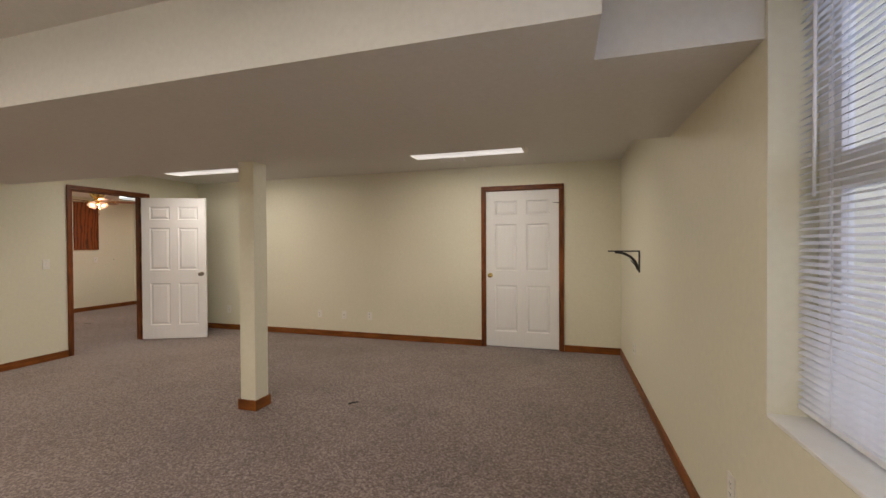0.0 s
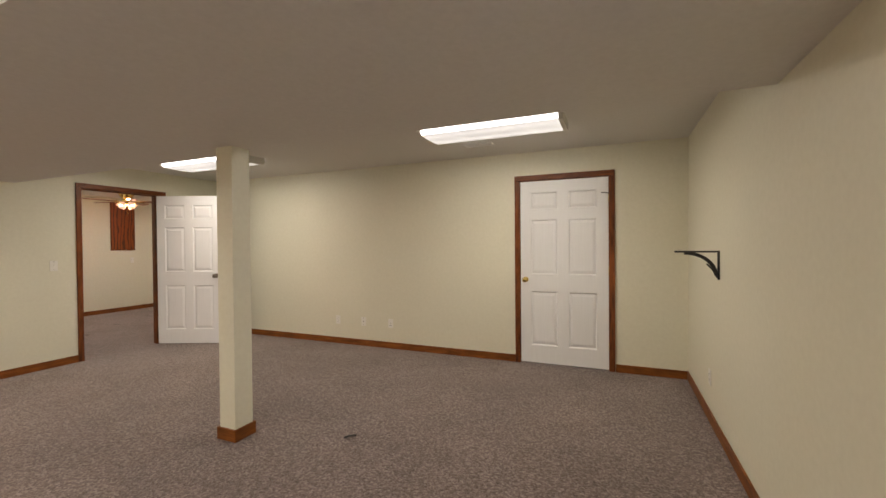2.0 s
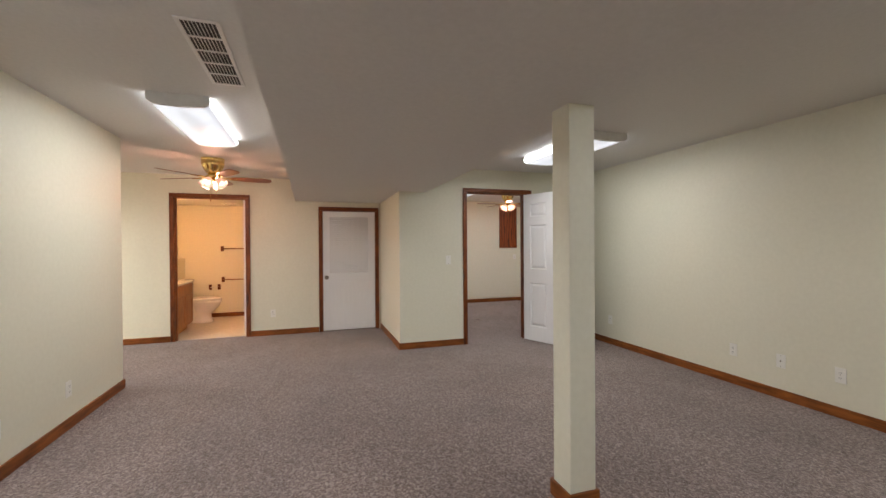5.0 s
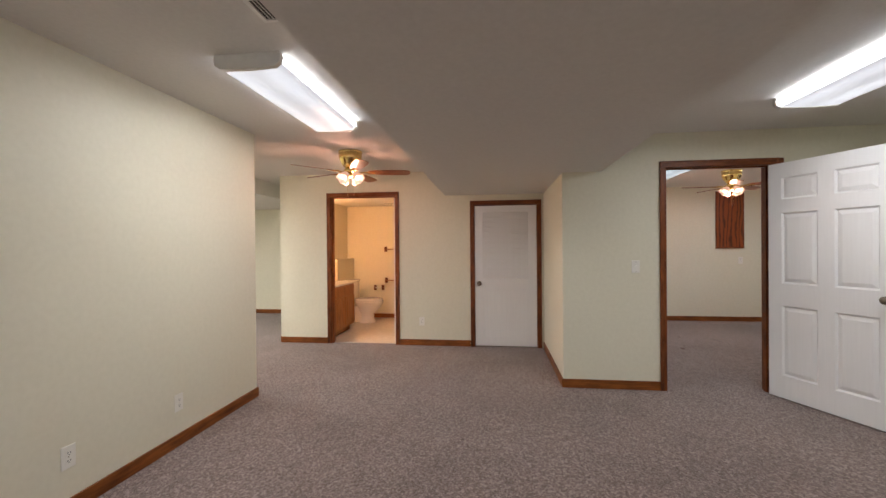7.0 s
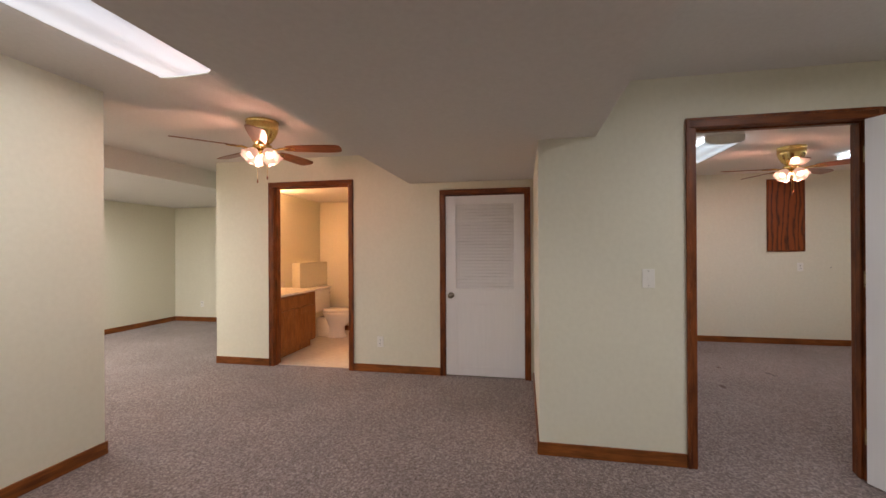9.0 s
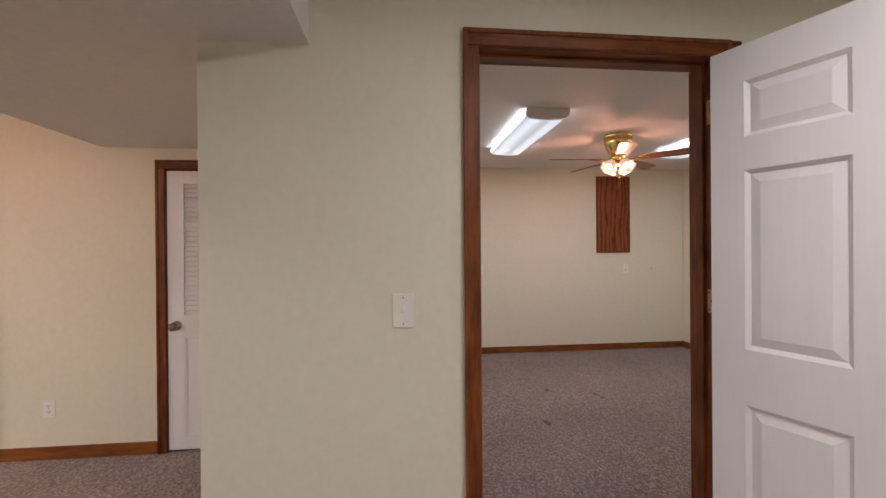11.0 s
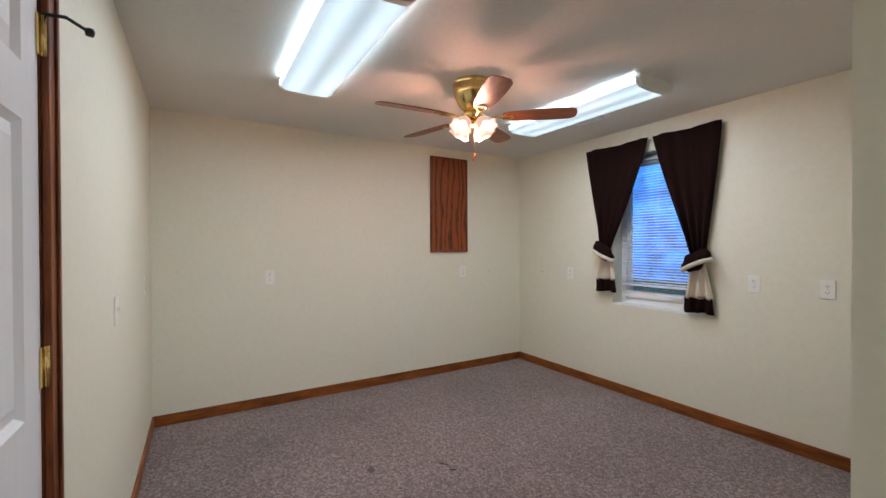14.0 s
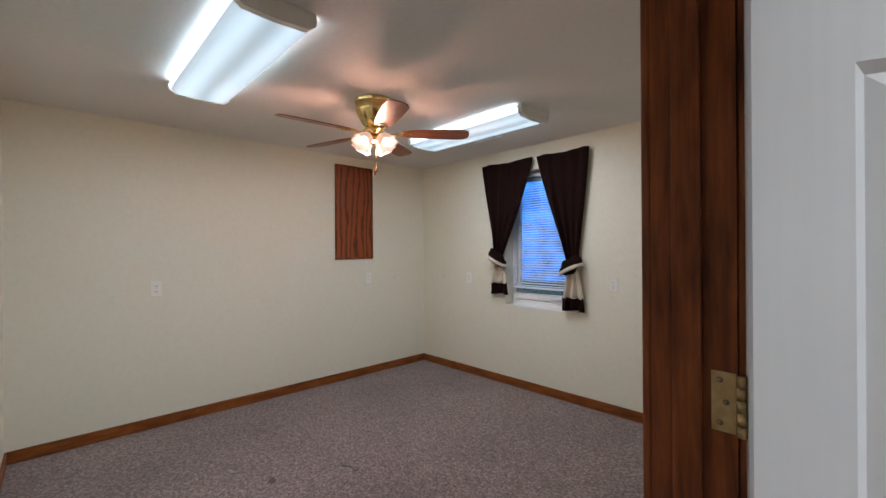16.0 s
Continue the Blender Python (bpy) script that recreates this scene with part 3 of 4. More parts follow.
def window(name, w, h, at, label, rail=None):
    """A white sash window: frame, panes, sill. Local x along, z up, -y the room side."""
    d = thing(name, label, "window", kind="structure", at=at)
    f = 0.05
    part("window_frame", boxes(((0, 0, 0), (f, 0.07, h)), ((w - f, 0, 0), (w, 0.07, h)), ((f, 0, 0), (w - f, 0.07, f)), ((f, 0, h - f), (w - f, 0.07, h)), bevel=0.003), WHITE, d)
    cells = [(f, h - f)]
    if rail:
        part("meeting_rail", boxes(((f, 0.012, rail - 0.022), (w - f, 0.06, rail + 0.022)), bevel=0.003), WHITE, d)
        cells = [(f, rail - 0.022), (rail + 0.022, h - f)]
    for a, c in cells:
        part("sash", boxes(((f, 0.014, a), (f + 0.035, 0.05, c)), ((w - f - 0.035, 0.014, a), (w - f, 0.05, c)),
                           ((f + 0.035, 0.014, a), (w - f - 0.035, 0.05, a + 0.035)), ((f + 0.035, 0.014, c - 0.035), (w - f - 0.035, 0.05, c)), bevel=0.003), WHITE, d)
        p = part("pane", boxes(((f + 0.035, 0.03, a + 0.035), (w - f - 0.035, 0.034, c - 0.035))), GLASS, d)
        p.visible_shadow = False
    return d


w1 = window("window_1", 1.54, 1.56, pose(EAST + 0.14, 2.37, 0.77, 0, 0, -90), "white vinyl sash window in a deep painted recess", rail=0.80)
part("window_sill", boxes(((0, -0.14, 0.0), (1.54, -0.001, 0.014)), bevel=0.003), WHITE, w1)
part("lock", boxes(((0.72, -0.006, 0.815), (0.80, 0.011, 0.835)), bevel=0.002), WHITE, w1)
blinds("window_blind", 1.49, 1.50, pose(EAST + 0.09, 2.355, 0.815, 0, 0, -90), 66, 22, "white vinyl mini blind, slats half open, hung in the recess", wand=0.13)
w2 = window("window_2", 0.78, 1.34, pose(-8.36, 7.92, 0.80), "white vinyl window behind tied brown curtains", rail=None)
part("window_sill", boxes(((0, -0.13, 0.0), (0.78, -0.001, 0.016)), bevel=0.003), WHITE, w2)
part("lower_rail", boxes(((0.05, -0.012, 0.07), (0.73, 0.013, 0.13)), bevel=0.003), WHITE, w2)
part("crank_handle", boxes(((0.47, -0.05, 0.10), (0.60, -0.013, 0.125)), bevel=0.006), WHITE, w2, "white window crank cover")
blinds("window_blind", 0.70, 1.13, pose(-8.32, 7.875, 0.98), 46, 19, "white mini blind with open slats behind the curtains")


# ---- fluorescent fixtures ----
def strip_light(at, w, lens, colour, watts, label, length=1.22):
    """Wrap-around fluorescent: metal pan on the ceiling, acrylic lens below, two end caps. Local z=0 is the ceiling."""
    f = thing("fluorescent_light", label, "ceiling light", "fluorescent ceiling lights", at=at)
    part("pan", boxes(((-length / 2, -w / 2 + 0.02, -0.028), (length / 2, w / 2 - 0.02, 0)), bevel=0.002), WHITE, f)
    prof = [(-w / 2, -0.026), (-w / 2 + 0.004, -0.05), (-w / 2 + 0.035, -0.072), (0, -0.078), (w / 2 - 0.035, -0.072), (w / 2 - 0.004, -0.05), (w / 2, -0.026)]
    bm = bmesh.new()
    ends = [[bm.verts.new((x, y, z)) for y, z in prof] for x in (-length / 2 + 0.02, length / 2 - 0.02)]
    for i in range(len(prof) - 1):
        bm.faces.new((ends[0][i], ends[0][i + 1], ends[1][i + 1], ends[1][i]))
    for e in ends:
        bm.faces.new(e)
    bmesh.ops.recalc_face_normals(bm, faces=bm.faces)
    cover = part("lens", bm, lens, f, "glowing ribbed acrylic lens", True)
    cover.visible_shadow = False
    tubes = bpy.data.lights.new("tubes", 'AREA')
    tubes.shape, tubes.size, tubes.size_y = 'RECTANGLE', length - 0.06, w - 0.08
    tubes.energy, tubes.color = watts, colour
    lamp = new("tubes", tubes)
    lamp.parent = f
    lamp.matrix_basis = pose(0, 0, -0.045)
    for x in (-length / 2, length / 2):
        s = 1 if x > 0 else -1
        a, b = sorted((x - s * 0.030, x + s * 0.004))
        bm = bmesh.new()
        cap = [(y * 1.02, z - 0.005) for y, z in prof] + [(w / 2, -0.001), (-w / 2, -0.001)]
        p0, p1 = [bm.verts.new((a, y, z)) for y, z in cap], [bm.verts.new((b, y, z)) for y, z in cap]
        bm.faces.new(p0)
        bm.faces.new(p1)
        for i in range(len(cap)):
            k = (i + 1) % len(cap)
            bm.faces.new((p0[i], p0[k], p1[k], p1[i]))
        bmesh.ops.recalc_face_normals(bm, faces=bm.faces)
        part("end_cap", bm, CAP, f, "white end cap")
    return f


MAIN_W = 21
FL = "white wrap-around fluorescent light, lit, on the ceiling"
strip_light(pose(-1.035, 4.90, H), 0.42, LENS_MAIN, TUBE, MAIN_W, FL)
strip_light(pose(-4.47, 4.90, H), 0.42, LENS_MAIN, TUBE, MAIN_W, FL)
strip_light(pose(-4.53, 1.43, H), 0.37, LENS_MAIN, TUBE, 24, FL)
# unseen pair, added to brighten the soffit's south face and the bay
for x in (-0.5, -2.3):
    strip_light(pose(x, 0.5, H), 0.42, LENS_MAIN, TUBE, 27, FL)
# two more out of view, assumed, to light the passage's far walls
strip_light(pose(-5.68, -1.5, 2.15, 0, 0, 90), 0.37, LENS_MAIN, TUBE, 52, FL)
strip_light(pose(-6.9, -2.5, 2.15), 0.37, LENS_MAIN, TUBE, 62, FL)
strip_light(pose(-7.99, 5.09, H), 0.32, LENS_COOL, COOL, 16.5, "white boxed fluorescent light with cool tubes, lit")
strip_light(pose(-8.02, 6.92, H), 0.33, LENS_COOL, COOL, 16.5, "white boxed fluorescent light with cool tubes, lit")


# ---- ceiling fans ----
def ceiling_fan(at, turn, shades, watts, label):
    f = thing("ceiling_fan", label, "ceiling fan", "hugger ceiling fans", at=at)
    part("canopy", lathe([(0.125, 0), (0.128, -0.012), (0.118, -0.020), (0.124, -0.03), (0.118, -0.042), (0.124, -0.05), (0.116, -0.085), (0.098, -0.125), (0.072, -0.165), (0.045, -0.185), (0.035, -0.19)], 40), BRASS, f, "stepped polished brass canopy", True)
    part("motor_hub", lathe([(0.045, -0.185), (0.07, -0.193), (0.076, -0.21), (0.07, -0.225), (0.04, -0.235)], 32), BRASS, f, "", True)
    part("light_stem", lathe([(0.035, -0.233), (0.05, -0.243), (0.055, -0.258), (0.04, -0.275), (0.02, -0.28)], 28), BRASS, f, "", True)
    bm = bmesh.new()
    outline = [(0.19, 0.035), (0.25, 0.053), (0.38, 0.064), (0.52, 0.068), (0.60, 0.064), (0.63, 0.046), (0.638, 0.015)]
    ring = outline + [(x, -y) for x, y in outline[::-1]]
    top, low = [bm.verts.new((x, y, 0.003)) for x, y in ring], [bm.verts.new((x, y, -0.003)) for x, y in ring]
    bm.faces.new(top)
    bm.faces.new(low[::-1])
    for i in range(len(ring)):
        k = (i + 1) % len(ring)
        bm.faces.new((top[i], low[i], low[k], top[k]))
    bmesh.ops.recalc_face_normals(bm, faces=bm.faces)
    blade_me = mesh_of("blade", bm, BLADE)
    iron = bmesh.new()
    tube([(0.06, 0, 0.0), (0.11, 0, -0.012), (0.155, 0, 0.0), (0.19, 0, -0.006)], 0.009, 8, iron)
    for s in (-1, 1):
        tube([(0.17, 0, -0.006), (0.195, s * 0.024, -0.007), (0.235, s * 0.026, -0.007), (0.262, 0, -0.007)], 0.005, 6, iron)
    iron_me = mesh_of("blade_bracket", iron, BRASS, True)
    for i in range(5):
        b = new("blade", blade_me)
        b.parent = f
        b.matrix_basis = pose(0, 0, -0.22, 0, 0, turn + 72 * i) @ pose(0, 0, 0, -11)
        k = new("blade_bracket", iron_me)
        k.parent = b
        k["label"] = "looped brass blade bracket"
    # ruffled tulip shades, each with its bulb
    bm, steps = bmesh.new(), 28
    rings = []
    for r, z, ruffle in [(0.018, 0, 0), (0.03, -0.012, 0), (0.043, -0.035, 0.001), (0.048, -0.058, 0.002), (0.054, -0.076, 0.005), (0.061, -0.086, 0.008)]:
        rings.append([bm.verts.new(((r + ruffle * math.cos(6 * 2 * math.pi * i / steps)) * math.cos(2 * math.pi * i / steps),
                                    (r + ruffle * math.cos(6 * 2 * math.pi * i / steps)) * math.sin(2 * math.pi * i / steps), z)) for i in range(steps)])
    for a, b in zip(rings, rings[1:]):
        for i in range(steps):
            bm.faces.new((a[i], a[(i + 1) % steps], b[(i + 1) % steps], b[i]))
    bm.faces.new(rings[0])
    shade_me = mesh_of("shade", bm, SHADE_GLOW, True)
    bulb_me = mesh_of("bulb", lathe([(0.010, -0.012), (0.014, -0.03), (0.024, -0.055), (0.022, -0.07), (0.008, -0.08)], 18), BULB_GLOW, True)
    arm_me = mesh_of("shade_fitter", lathe([(0.012, 0.03), (0.013, 0.005), (0.024, 0.0), (0.024, -0.01), (0.016, -0.012)], 20), BRASS, True)
    for i in range(shades):
        m = pose(0, 0, -0.238, 0, 0, turn + 36 + 360 * i / shades) @ pose(0.055, 0, 0, 0, -42) @ Matrix.Scale(1.12, 4)
        s = new("shade", shade_me)
        s.parent = f
        s.matrix_basis = m
        s["label"] = "ruffled frosted glass tulip shade"
        s.visible_shadow = False
        for me, nm in ((bulb_me, "bulb"), (arm_me, "shade_fitter")):
            o = new(nm, me)
            o.parent = s
    glow_light = bpy.data.lights.new("bulbs", 'POINT')
    glow_light.energy, glow_light.color, glow_light.shadow_soft_size = watts, (1.0, 0.50, 0.35), 0.03
    lamp = new("bulbs", glow_light)
    lamp.parent = f
    lamp.matrix_basis = pose(0, 0, -0.32)
    for x, y, n in ((0.035, -0.02, 0.20), (-0.02, 0.03, 0.165)):
        c = part("pull_chain", tube([(x, y, -0.27), (x, y, -0.27 - n)], 0.0016, 6), BRASS, f)
        part("pull_fob", lathe([(0.002, 0), (0.006, -0.012), (0.0065, -0.026), (0.003, -0.034)], 12, Matrix.Translation((x, y, -0.27 - n))), BLADE, c, "small wooden chain fob", True)
    return f


ceiling_fan(pose(-6.14, 1.19, H), 30.5, 4, 15, "brass hugger ceiling fan with wooden blades, lamps lit")
ceiling_fan(pose(-8.06, 6.0, H), -22, 4, 15, "brass hugger ceiling fan, five reddish wooden blades, lamps lit")


# ---- vents ----
def register(name, lx, ly, at, nx, ny, label):
    """Ceiling register: frame, slats and a dark sheet painted as the duct's shade. Local z=0 is the ceiling, face down.
    """
    v = thing(name, label, "vent", at=at)
    e = 0.02
    part("frame", boxes(((0, 0, -0.008), (lx, e, -0.0005)), ((0, ly - e, -0.008), (lx, ly, -0.0005)), ((0, e, -0.008), (e, ly - e, -0.0005)), ((lx - e, e, -0.008), (lx, ly - e, -0.0005)), bevel=0.001), WHITE, v)
    part("duct_shade", boxes(((e, e, -0.002), (lx - e, ly - e, -0.0006))), SLOT, v)
    for i in range(1, nx):
        x = e + (lx - 2 * e) * i / nx
        part("bar", boxes(((x - 0.004, e, -0.009), (x + 0.004, ly - e, -0.002))), WHITE, v)
    me = mesh_of("slat", boxes(((e, -0.0012, -0.0065), (lx - e, 0.0012, -0.002))), WHITE)
    for i in range(1, ny):
        s = new("slat", me)
        s.parent = v
        s.matrix_basis = pose(0, e + (ly - 2 * e) * i / ny, 0)
    return v


register("return_air_grille", 0.80, 0.19, pose(-3.65, 1.695, H), 5, 9, "white metal return-air grille with dark slots in the ceiling")
register("ceiling_register", 0.30, 0.12, pose(-8.33, 7.2, H), 3, 5, "small white ceiling supply register near the window")
register("ceiling_register", 0.30, 0.12, pose(-1.50, 5.47, H), 3, 5, "small white ceiling supply register")


register("exhaust_grille", 0.26, 0.26, pose(-9.2, 0.75, 2.13), 2, 8, "white plastic exhaust fan grille in the bathroom ceiling")


# ---- plates ----
def plate(name, at, label, kind):
    """A wall plate, local -y out of the wall, centre at the origin."""
    p = thing(name, label, "light switch" if kind == "switch" else "outlet", at=at)
    part("cover", boxes(((-0.036, -0.006, -0.058), (0.036, -0.0003, 0.058)), bevel=0.002), PLASTIC, p)
    if kind == "outlet":
        for z in (-0.02, 0.02):
            part("receptacle", boxes(((-0.016, -0.0085, z - 0.014), (0.016, -0.0062, z + 0.014)), bevel=0.001), PLASTIC, p)
            # thin raised boxes, dark to give the shade inside the slot holes
            part("slot", boxes(((-0.008, -0.0092, z - 0.003), (-0.005, -0.0086, z + 0.006)), ((0.005, -0.0092, z - 0.003), (0.008, -0.0092 + 0.0006, z + 0.006)), ((-0.002, -0.0092, z - 0.010), (0.002, -0.0086, z - 0.006))), SLOT, p)
    elif kind == "switch":
        part("toggle", boxes(((-0.005, -0.016, -0.004), (0.005, -0.0062, 0.012)), bevel=0.001), PLASTIC, p)
    else:
        part("jack", lathe([(0.006, 0), (0.006, 0.006), (0.003, 0.008)], 12, Matrix.Translation((0, -0.006, 0)) @ pose(0, 0, 0, 90)), NICKEL, p)
    for z in (-0.045, 0.045) if kind != "outlet" else (0,):
        part("screw", lathe([(0.003, 0), (0.002, 0.001)], 8, Matrix.Translation((0, -0.006, z)) @ pose(0, 0, 0, 90)), NICKEL, p)


OL = "ivory duplex outlet with cover plate low on the wall"
for x, k in ((-3.585, "outlet"), (-3.17, "jack"), (-2.755, "outlet"), (-5.27, "outlet")):
    plate("wall_outlet" if k == "outlet" else "cable_jack", pose(x, NORTH, 0.325), OL if k == "outlet" else "ivory cable jack plate low on the wall", k)
for x in (-4.445, -3.714):
    plate("wall_outlet", pose(x, SOUTH, 0.295, 0, 0, 180), OL, "outlet")
plate("wall_outlet", pose(-7.41, 1.725, 0.33, 0, 0, 90), OL, "outlet")
plate("wall_outlet", pose(EAST, 5.1, 0.33, 0, 0, -90), OL, "outlet")
plate("wall_outlet", pose(EAST, 2.66, 0.36, 0, 0, -90), OL, "outlet")
plate("wall_outlet", pose(-9.85, -2.1 - 0.6, 0.33, 0, 0, 90), OL, "outlet")
plate("light_switch", pose(-5.9, 4.02, 1.145, 0, 0, 90), "ivory toggle light switch beside the doorway", "switch")
HL = "ivory duplex outlet at counter height on the wall"
plate("wall_outlet", pose(-9.64, 5.02, 1.085, 0, 0, 90), HL, "outlet")
plate("wall_outlet", pose(-9.64, 6.975, 1.065, 0, 0, 90), HL, "outlet")
plate("wall_outlet", pose(-8.86, 7.79, 1.06), HL, "outlet")
plate("wall_outlet", pose(-7.24, 7.79, 1.075), HL, "outlet")
plate("wall_outlet", pose(-6.855, 7.79, 1.07), HL, "outlet")
plate("wall_outlet", pose(-9.147, 4.2, 1.10, 0, 0, 180), HL, "outlet")
plate("light_switch", pose(-8.1, 4.2, 1.08, 0, 0, 180), "ivory toggle light switch beside the closet door", "switch")
for x, y, r in ((-9.64, 7.338, 90), (-9.27, 7.79, 0)):
    h = thing("wall_anchor", "small dark screw anchor remaining in the wall", "screw", at=pose(x, y, 1.06, 0, 0, r))
    part("head", lathe([(0.006, 0), (0.004, 0.003)], 10, pose(0, 0, 0, 90)), IRON, h)


# ---- shelf bracket ----
br = thing("shelf_bracket", "black iron shelf bracket screwed to the wall, empty", "bracket", at=pose(EAST, 4.80, 1.29))
part("arm", boxes(((-0.27, -0.013, -0.012), (0, 0.013, 0)), bevel=0.002), IRON, br)
part("wall_leg", boxes(((-0.012, -0.013, -0.20), (0, 0.013, -0.012)), bevel=0.002), IRON, br)
arc = [(-0.02 - 0.19 * (1 - math.cos(a)), 0, -0.17 + 0.155 * math.sin(a)) for a in np.linspace(0, math.pi / 2, 12)]
part("curved_brace", tube(arc, 0.012, 8), IRON, br, "", True)
part("inner_brace", tube([(-0.075, 0, -0.09), (-0.04, 0, -0.13), (-0.012, 0, -0.185)], 0.006, 8), IRON, br, "", True)

# ---- stained plywood panel on the back room wall ----
pn = thing("wall_access_panel", "dark reddish stained plywood panel fixed on the wall", "panel", at=pose(-9.64, 6.571, 1.278, 0, 0, 90))
part("board", boxes(((0.018, -0.016, 0.018), (0.44, -0.001, 0.984)), bevel=0.002), PLY, pn)
part("frame_trim", boxes(((0, -0.022, 0), (0.018, -0.001, 1.002)), ((0.44, -0.022, 0), (0.458, -0.001, 1.002)), ((0.018, -0.022, 0), (0.44, -0.001, 0.018)), ((0.018, -0.022, 0.984), (0.44, -0.001, 1.002)), bevel=0.003), WOOD_Z, pn)


# ---- curtains ----
def curtain(x0, x1, kx, z_top, z_knot, z_low, flip, label):
    """A curtain gathered from its rod into a knot, with a cream and brown tail."""
    y = 7.735
    c = thing("curtain", label, "curtain", "brown curtains at the window", at=pose(kx, y, 0))

    def sheet(z0, z1, left, right, folds, amp, rows=24, cols=48, ease=1.0):
        bm = bmesh.new()
        g = []
        for r in range(rows + 1):
            t = r / rows
            s = t ** ease
            a, b = left[0] + (left[1] - left[0]) * s, right[0] + (right[1] - right[0]) * s
            row = []
            for k in range(cols + 1):
                u = k / cols
                w = amp * (0.5 + 0.5 * t) * (math.sin(folds * 2 * math.pi * u + 1.3 * t) + 0.4 * math.sin(folds * 4.7 * u + 2.0 * t + 1))
                row.append(bm.verts.new((a + (b - a) * u - kx, w, z0 + (z1 - z0) * t + 0.006 * math.sin(9 * u + 2 * t))))
            g.append(row)
        for r in range(rows):
            for k in range(cols):
                bm.faces.new((g[r][k], g[r][k + 1], g[r + 1][k + 1], g[r + 1][k]))
        thick = bmesh.ops.extrude_face_region(bm, geom=bm.faces[:])
        bmesh.ops.translate(bm, vec=(0, 0.003, 0), verts=[v for v in thick["geom"] if isinstance(v, bmesh.types.BMVert)])
        bmesh.ops.recalc_face_normals(bm, faces=bm.faces)
        return bm

    part("drape", sheet(z_top, z_knot, (x0, kx - 0.05), (x1, kx + 0.05), 4, 0.017, ease=1.15), BROWN, c, "dark brown woven drape", True)
    knot = bmesh.new()
    bmesh.ops.create_uvsphere(knot, u_segments=28, v_segments=18, radius=1.0)
    for v in knot.verts:
        n = 1 + 0.10 * math.sin(5 * v.co.z + 4 * v.co.x) + 0.06 * math.sin(9 * v.co.x - 6 * v.co.z)
        v.co = Vector((v.co.x * 0.105 * n, v.co.y * 0.05 * n, v.co.z * 0.075 * n + 0.05 * v.co.x * (1 if flip else -1)))
    bmesh.ops.translate(knot, vec=(0, -0.012, z_knot - 0.03), verts=knot.verts)
    part("knot", knot, BROWN, c, "", True)
    band = [(0.098 * math.cos(a), -0.012 - 0.056 * math.sin(a), z_knot - 0.065 + 0.045 * math.cos(a) * (1 if flip else -1)) for a in np.linspace(-0.3, math.pi + 0.3, 16)]
    part("knot_lining", tube(band, 0.017, 8), CREAM, c, "cream lining folded over the knot", True)
    hem = z_low + 0.11
    part("tail", sheet(z_knot - 0.07, hem, (kx - 0.05, kx - 0.10), (kx + 0.06, kx + 0.112), 3, 0.024, 12, 30), CREAM, c, "cream curtain tail", True)
    part("tail_hem", sheet(hem + 0.002, z_low, (kx - 0.096, kx - 0.11), (kx + 0.106, kx + 0.115), 3, 0.022, 8, 30), BROWN, c, "dark brown hem band", True)
    return c


curtain(-8.62, -7.985, -8.41, 2.245, 1.32, 0.92, False, "dark brown curtain knotted up with a cream tail")
curtain(-7.945, -7.42, -7.59, 2.245, 1.26, 0.83, True, "dark brown curtain knotted up, longer cream tail")
rod = thing("curtain_rod", "thin white curtain rod above the window", "curtain rod", at=pose(-8.0, 7.768, 2.235))
part("bar", tube([(-0.60, 0.022, 0), (-0.605, 0.0, 0), (0.565, 0.0, 0), (0.56, 0.022, 0)], 0.006), WHITE, rod)


# ---- bathroom ----
va = thing("vanity_cabinet", "honey oak bathroom vanity with two doors", "cabinet", at=pose(-8.42, -0.1, 0.006))
part("body", boxes(((0, 0.003, 0.10), (0.88, 0.50, 0.76)), bevel=0.002), OAK, va)
part("toe_kick", boxes(((0.01, 0.003, 0), (0.87, 0.43, 0.0995))), OAK, va)
part("false_drawer", boxes(((0.03, 0.501, 0.60), (0.85, 0.518, 0.74)), bevel=0.004), OAK, va)
for x in (0.03, 0.445):
    dd = part("door", boxes(((x, 0.501, 0.13), (x + 0.405, 0.515, 0.58)), bevel=0.003), OAK, va)
    part("door_rim", boxes(((x, 0.5155, 0.13), (x + 0.06, 0.522, 0.58)), ((x + 0.345, 0.5155, 0.13), (x + 0.405, 0.522, 0.58)),
                           ((x + 0.06, 0.5155, 0.13), (x + 0.345, 0.522, 0.19)), ((x + 0.06, 0.5155, 0.52), (x + 0.345, 0.522, 0.58)), bevel=0.003), OAK, dd)
    part("field", boxes(((x + 0.085, 0.5155, 0.215), (x + 0.32, 0.521, 0.495)), bevel=0.004), OAK, dd)
top = thing("countertop", "cream cultured-marble vanity top with backsplash", "countertop", at=pose(-8.42, -0.1, 0.766))
part("slab", boxes(((-0.015, 0.002, 0.001), (0.885, 0.535, 0.032)), bevel=0.006), COUNTER, top)
part("backsplash", boxes(((-0.015, 0.002, 0.033), (0.885, 0.022, 0.12)), bevel=0.004), COUNTER, top)
part("faucet", tube([(0.44, 0.09, 0.03), (0.44, 0.09, 0.12), (0.44, 0.13, 0.15), (0.44, 0.19, 0.13)], 0.011), CHROME, top, "chrome basin faucet", True)
mc = thing("medicine_cabinet", "mirrored medicine cabinet above the vanity", "mirror", at=pose(-8.22, -0.1, 0.89))
part("body", boxes(((0, 0.001, 0), (0.56, 0.022, 0.99)), bevel=0.002), WHITE, mc)
part("mirror_pane", boxes(((0.006, 0.023, 0.458), (0.554, 0.027, 0.984))), MIRROR, mc)
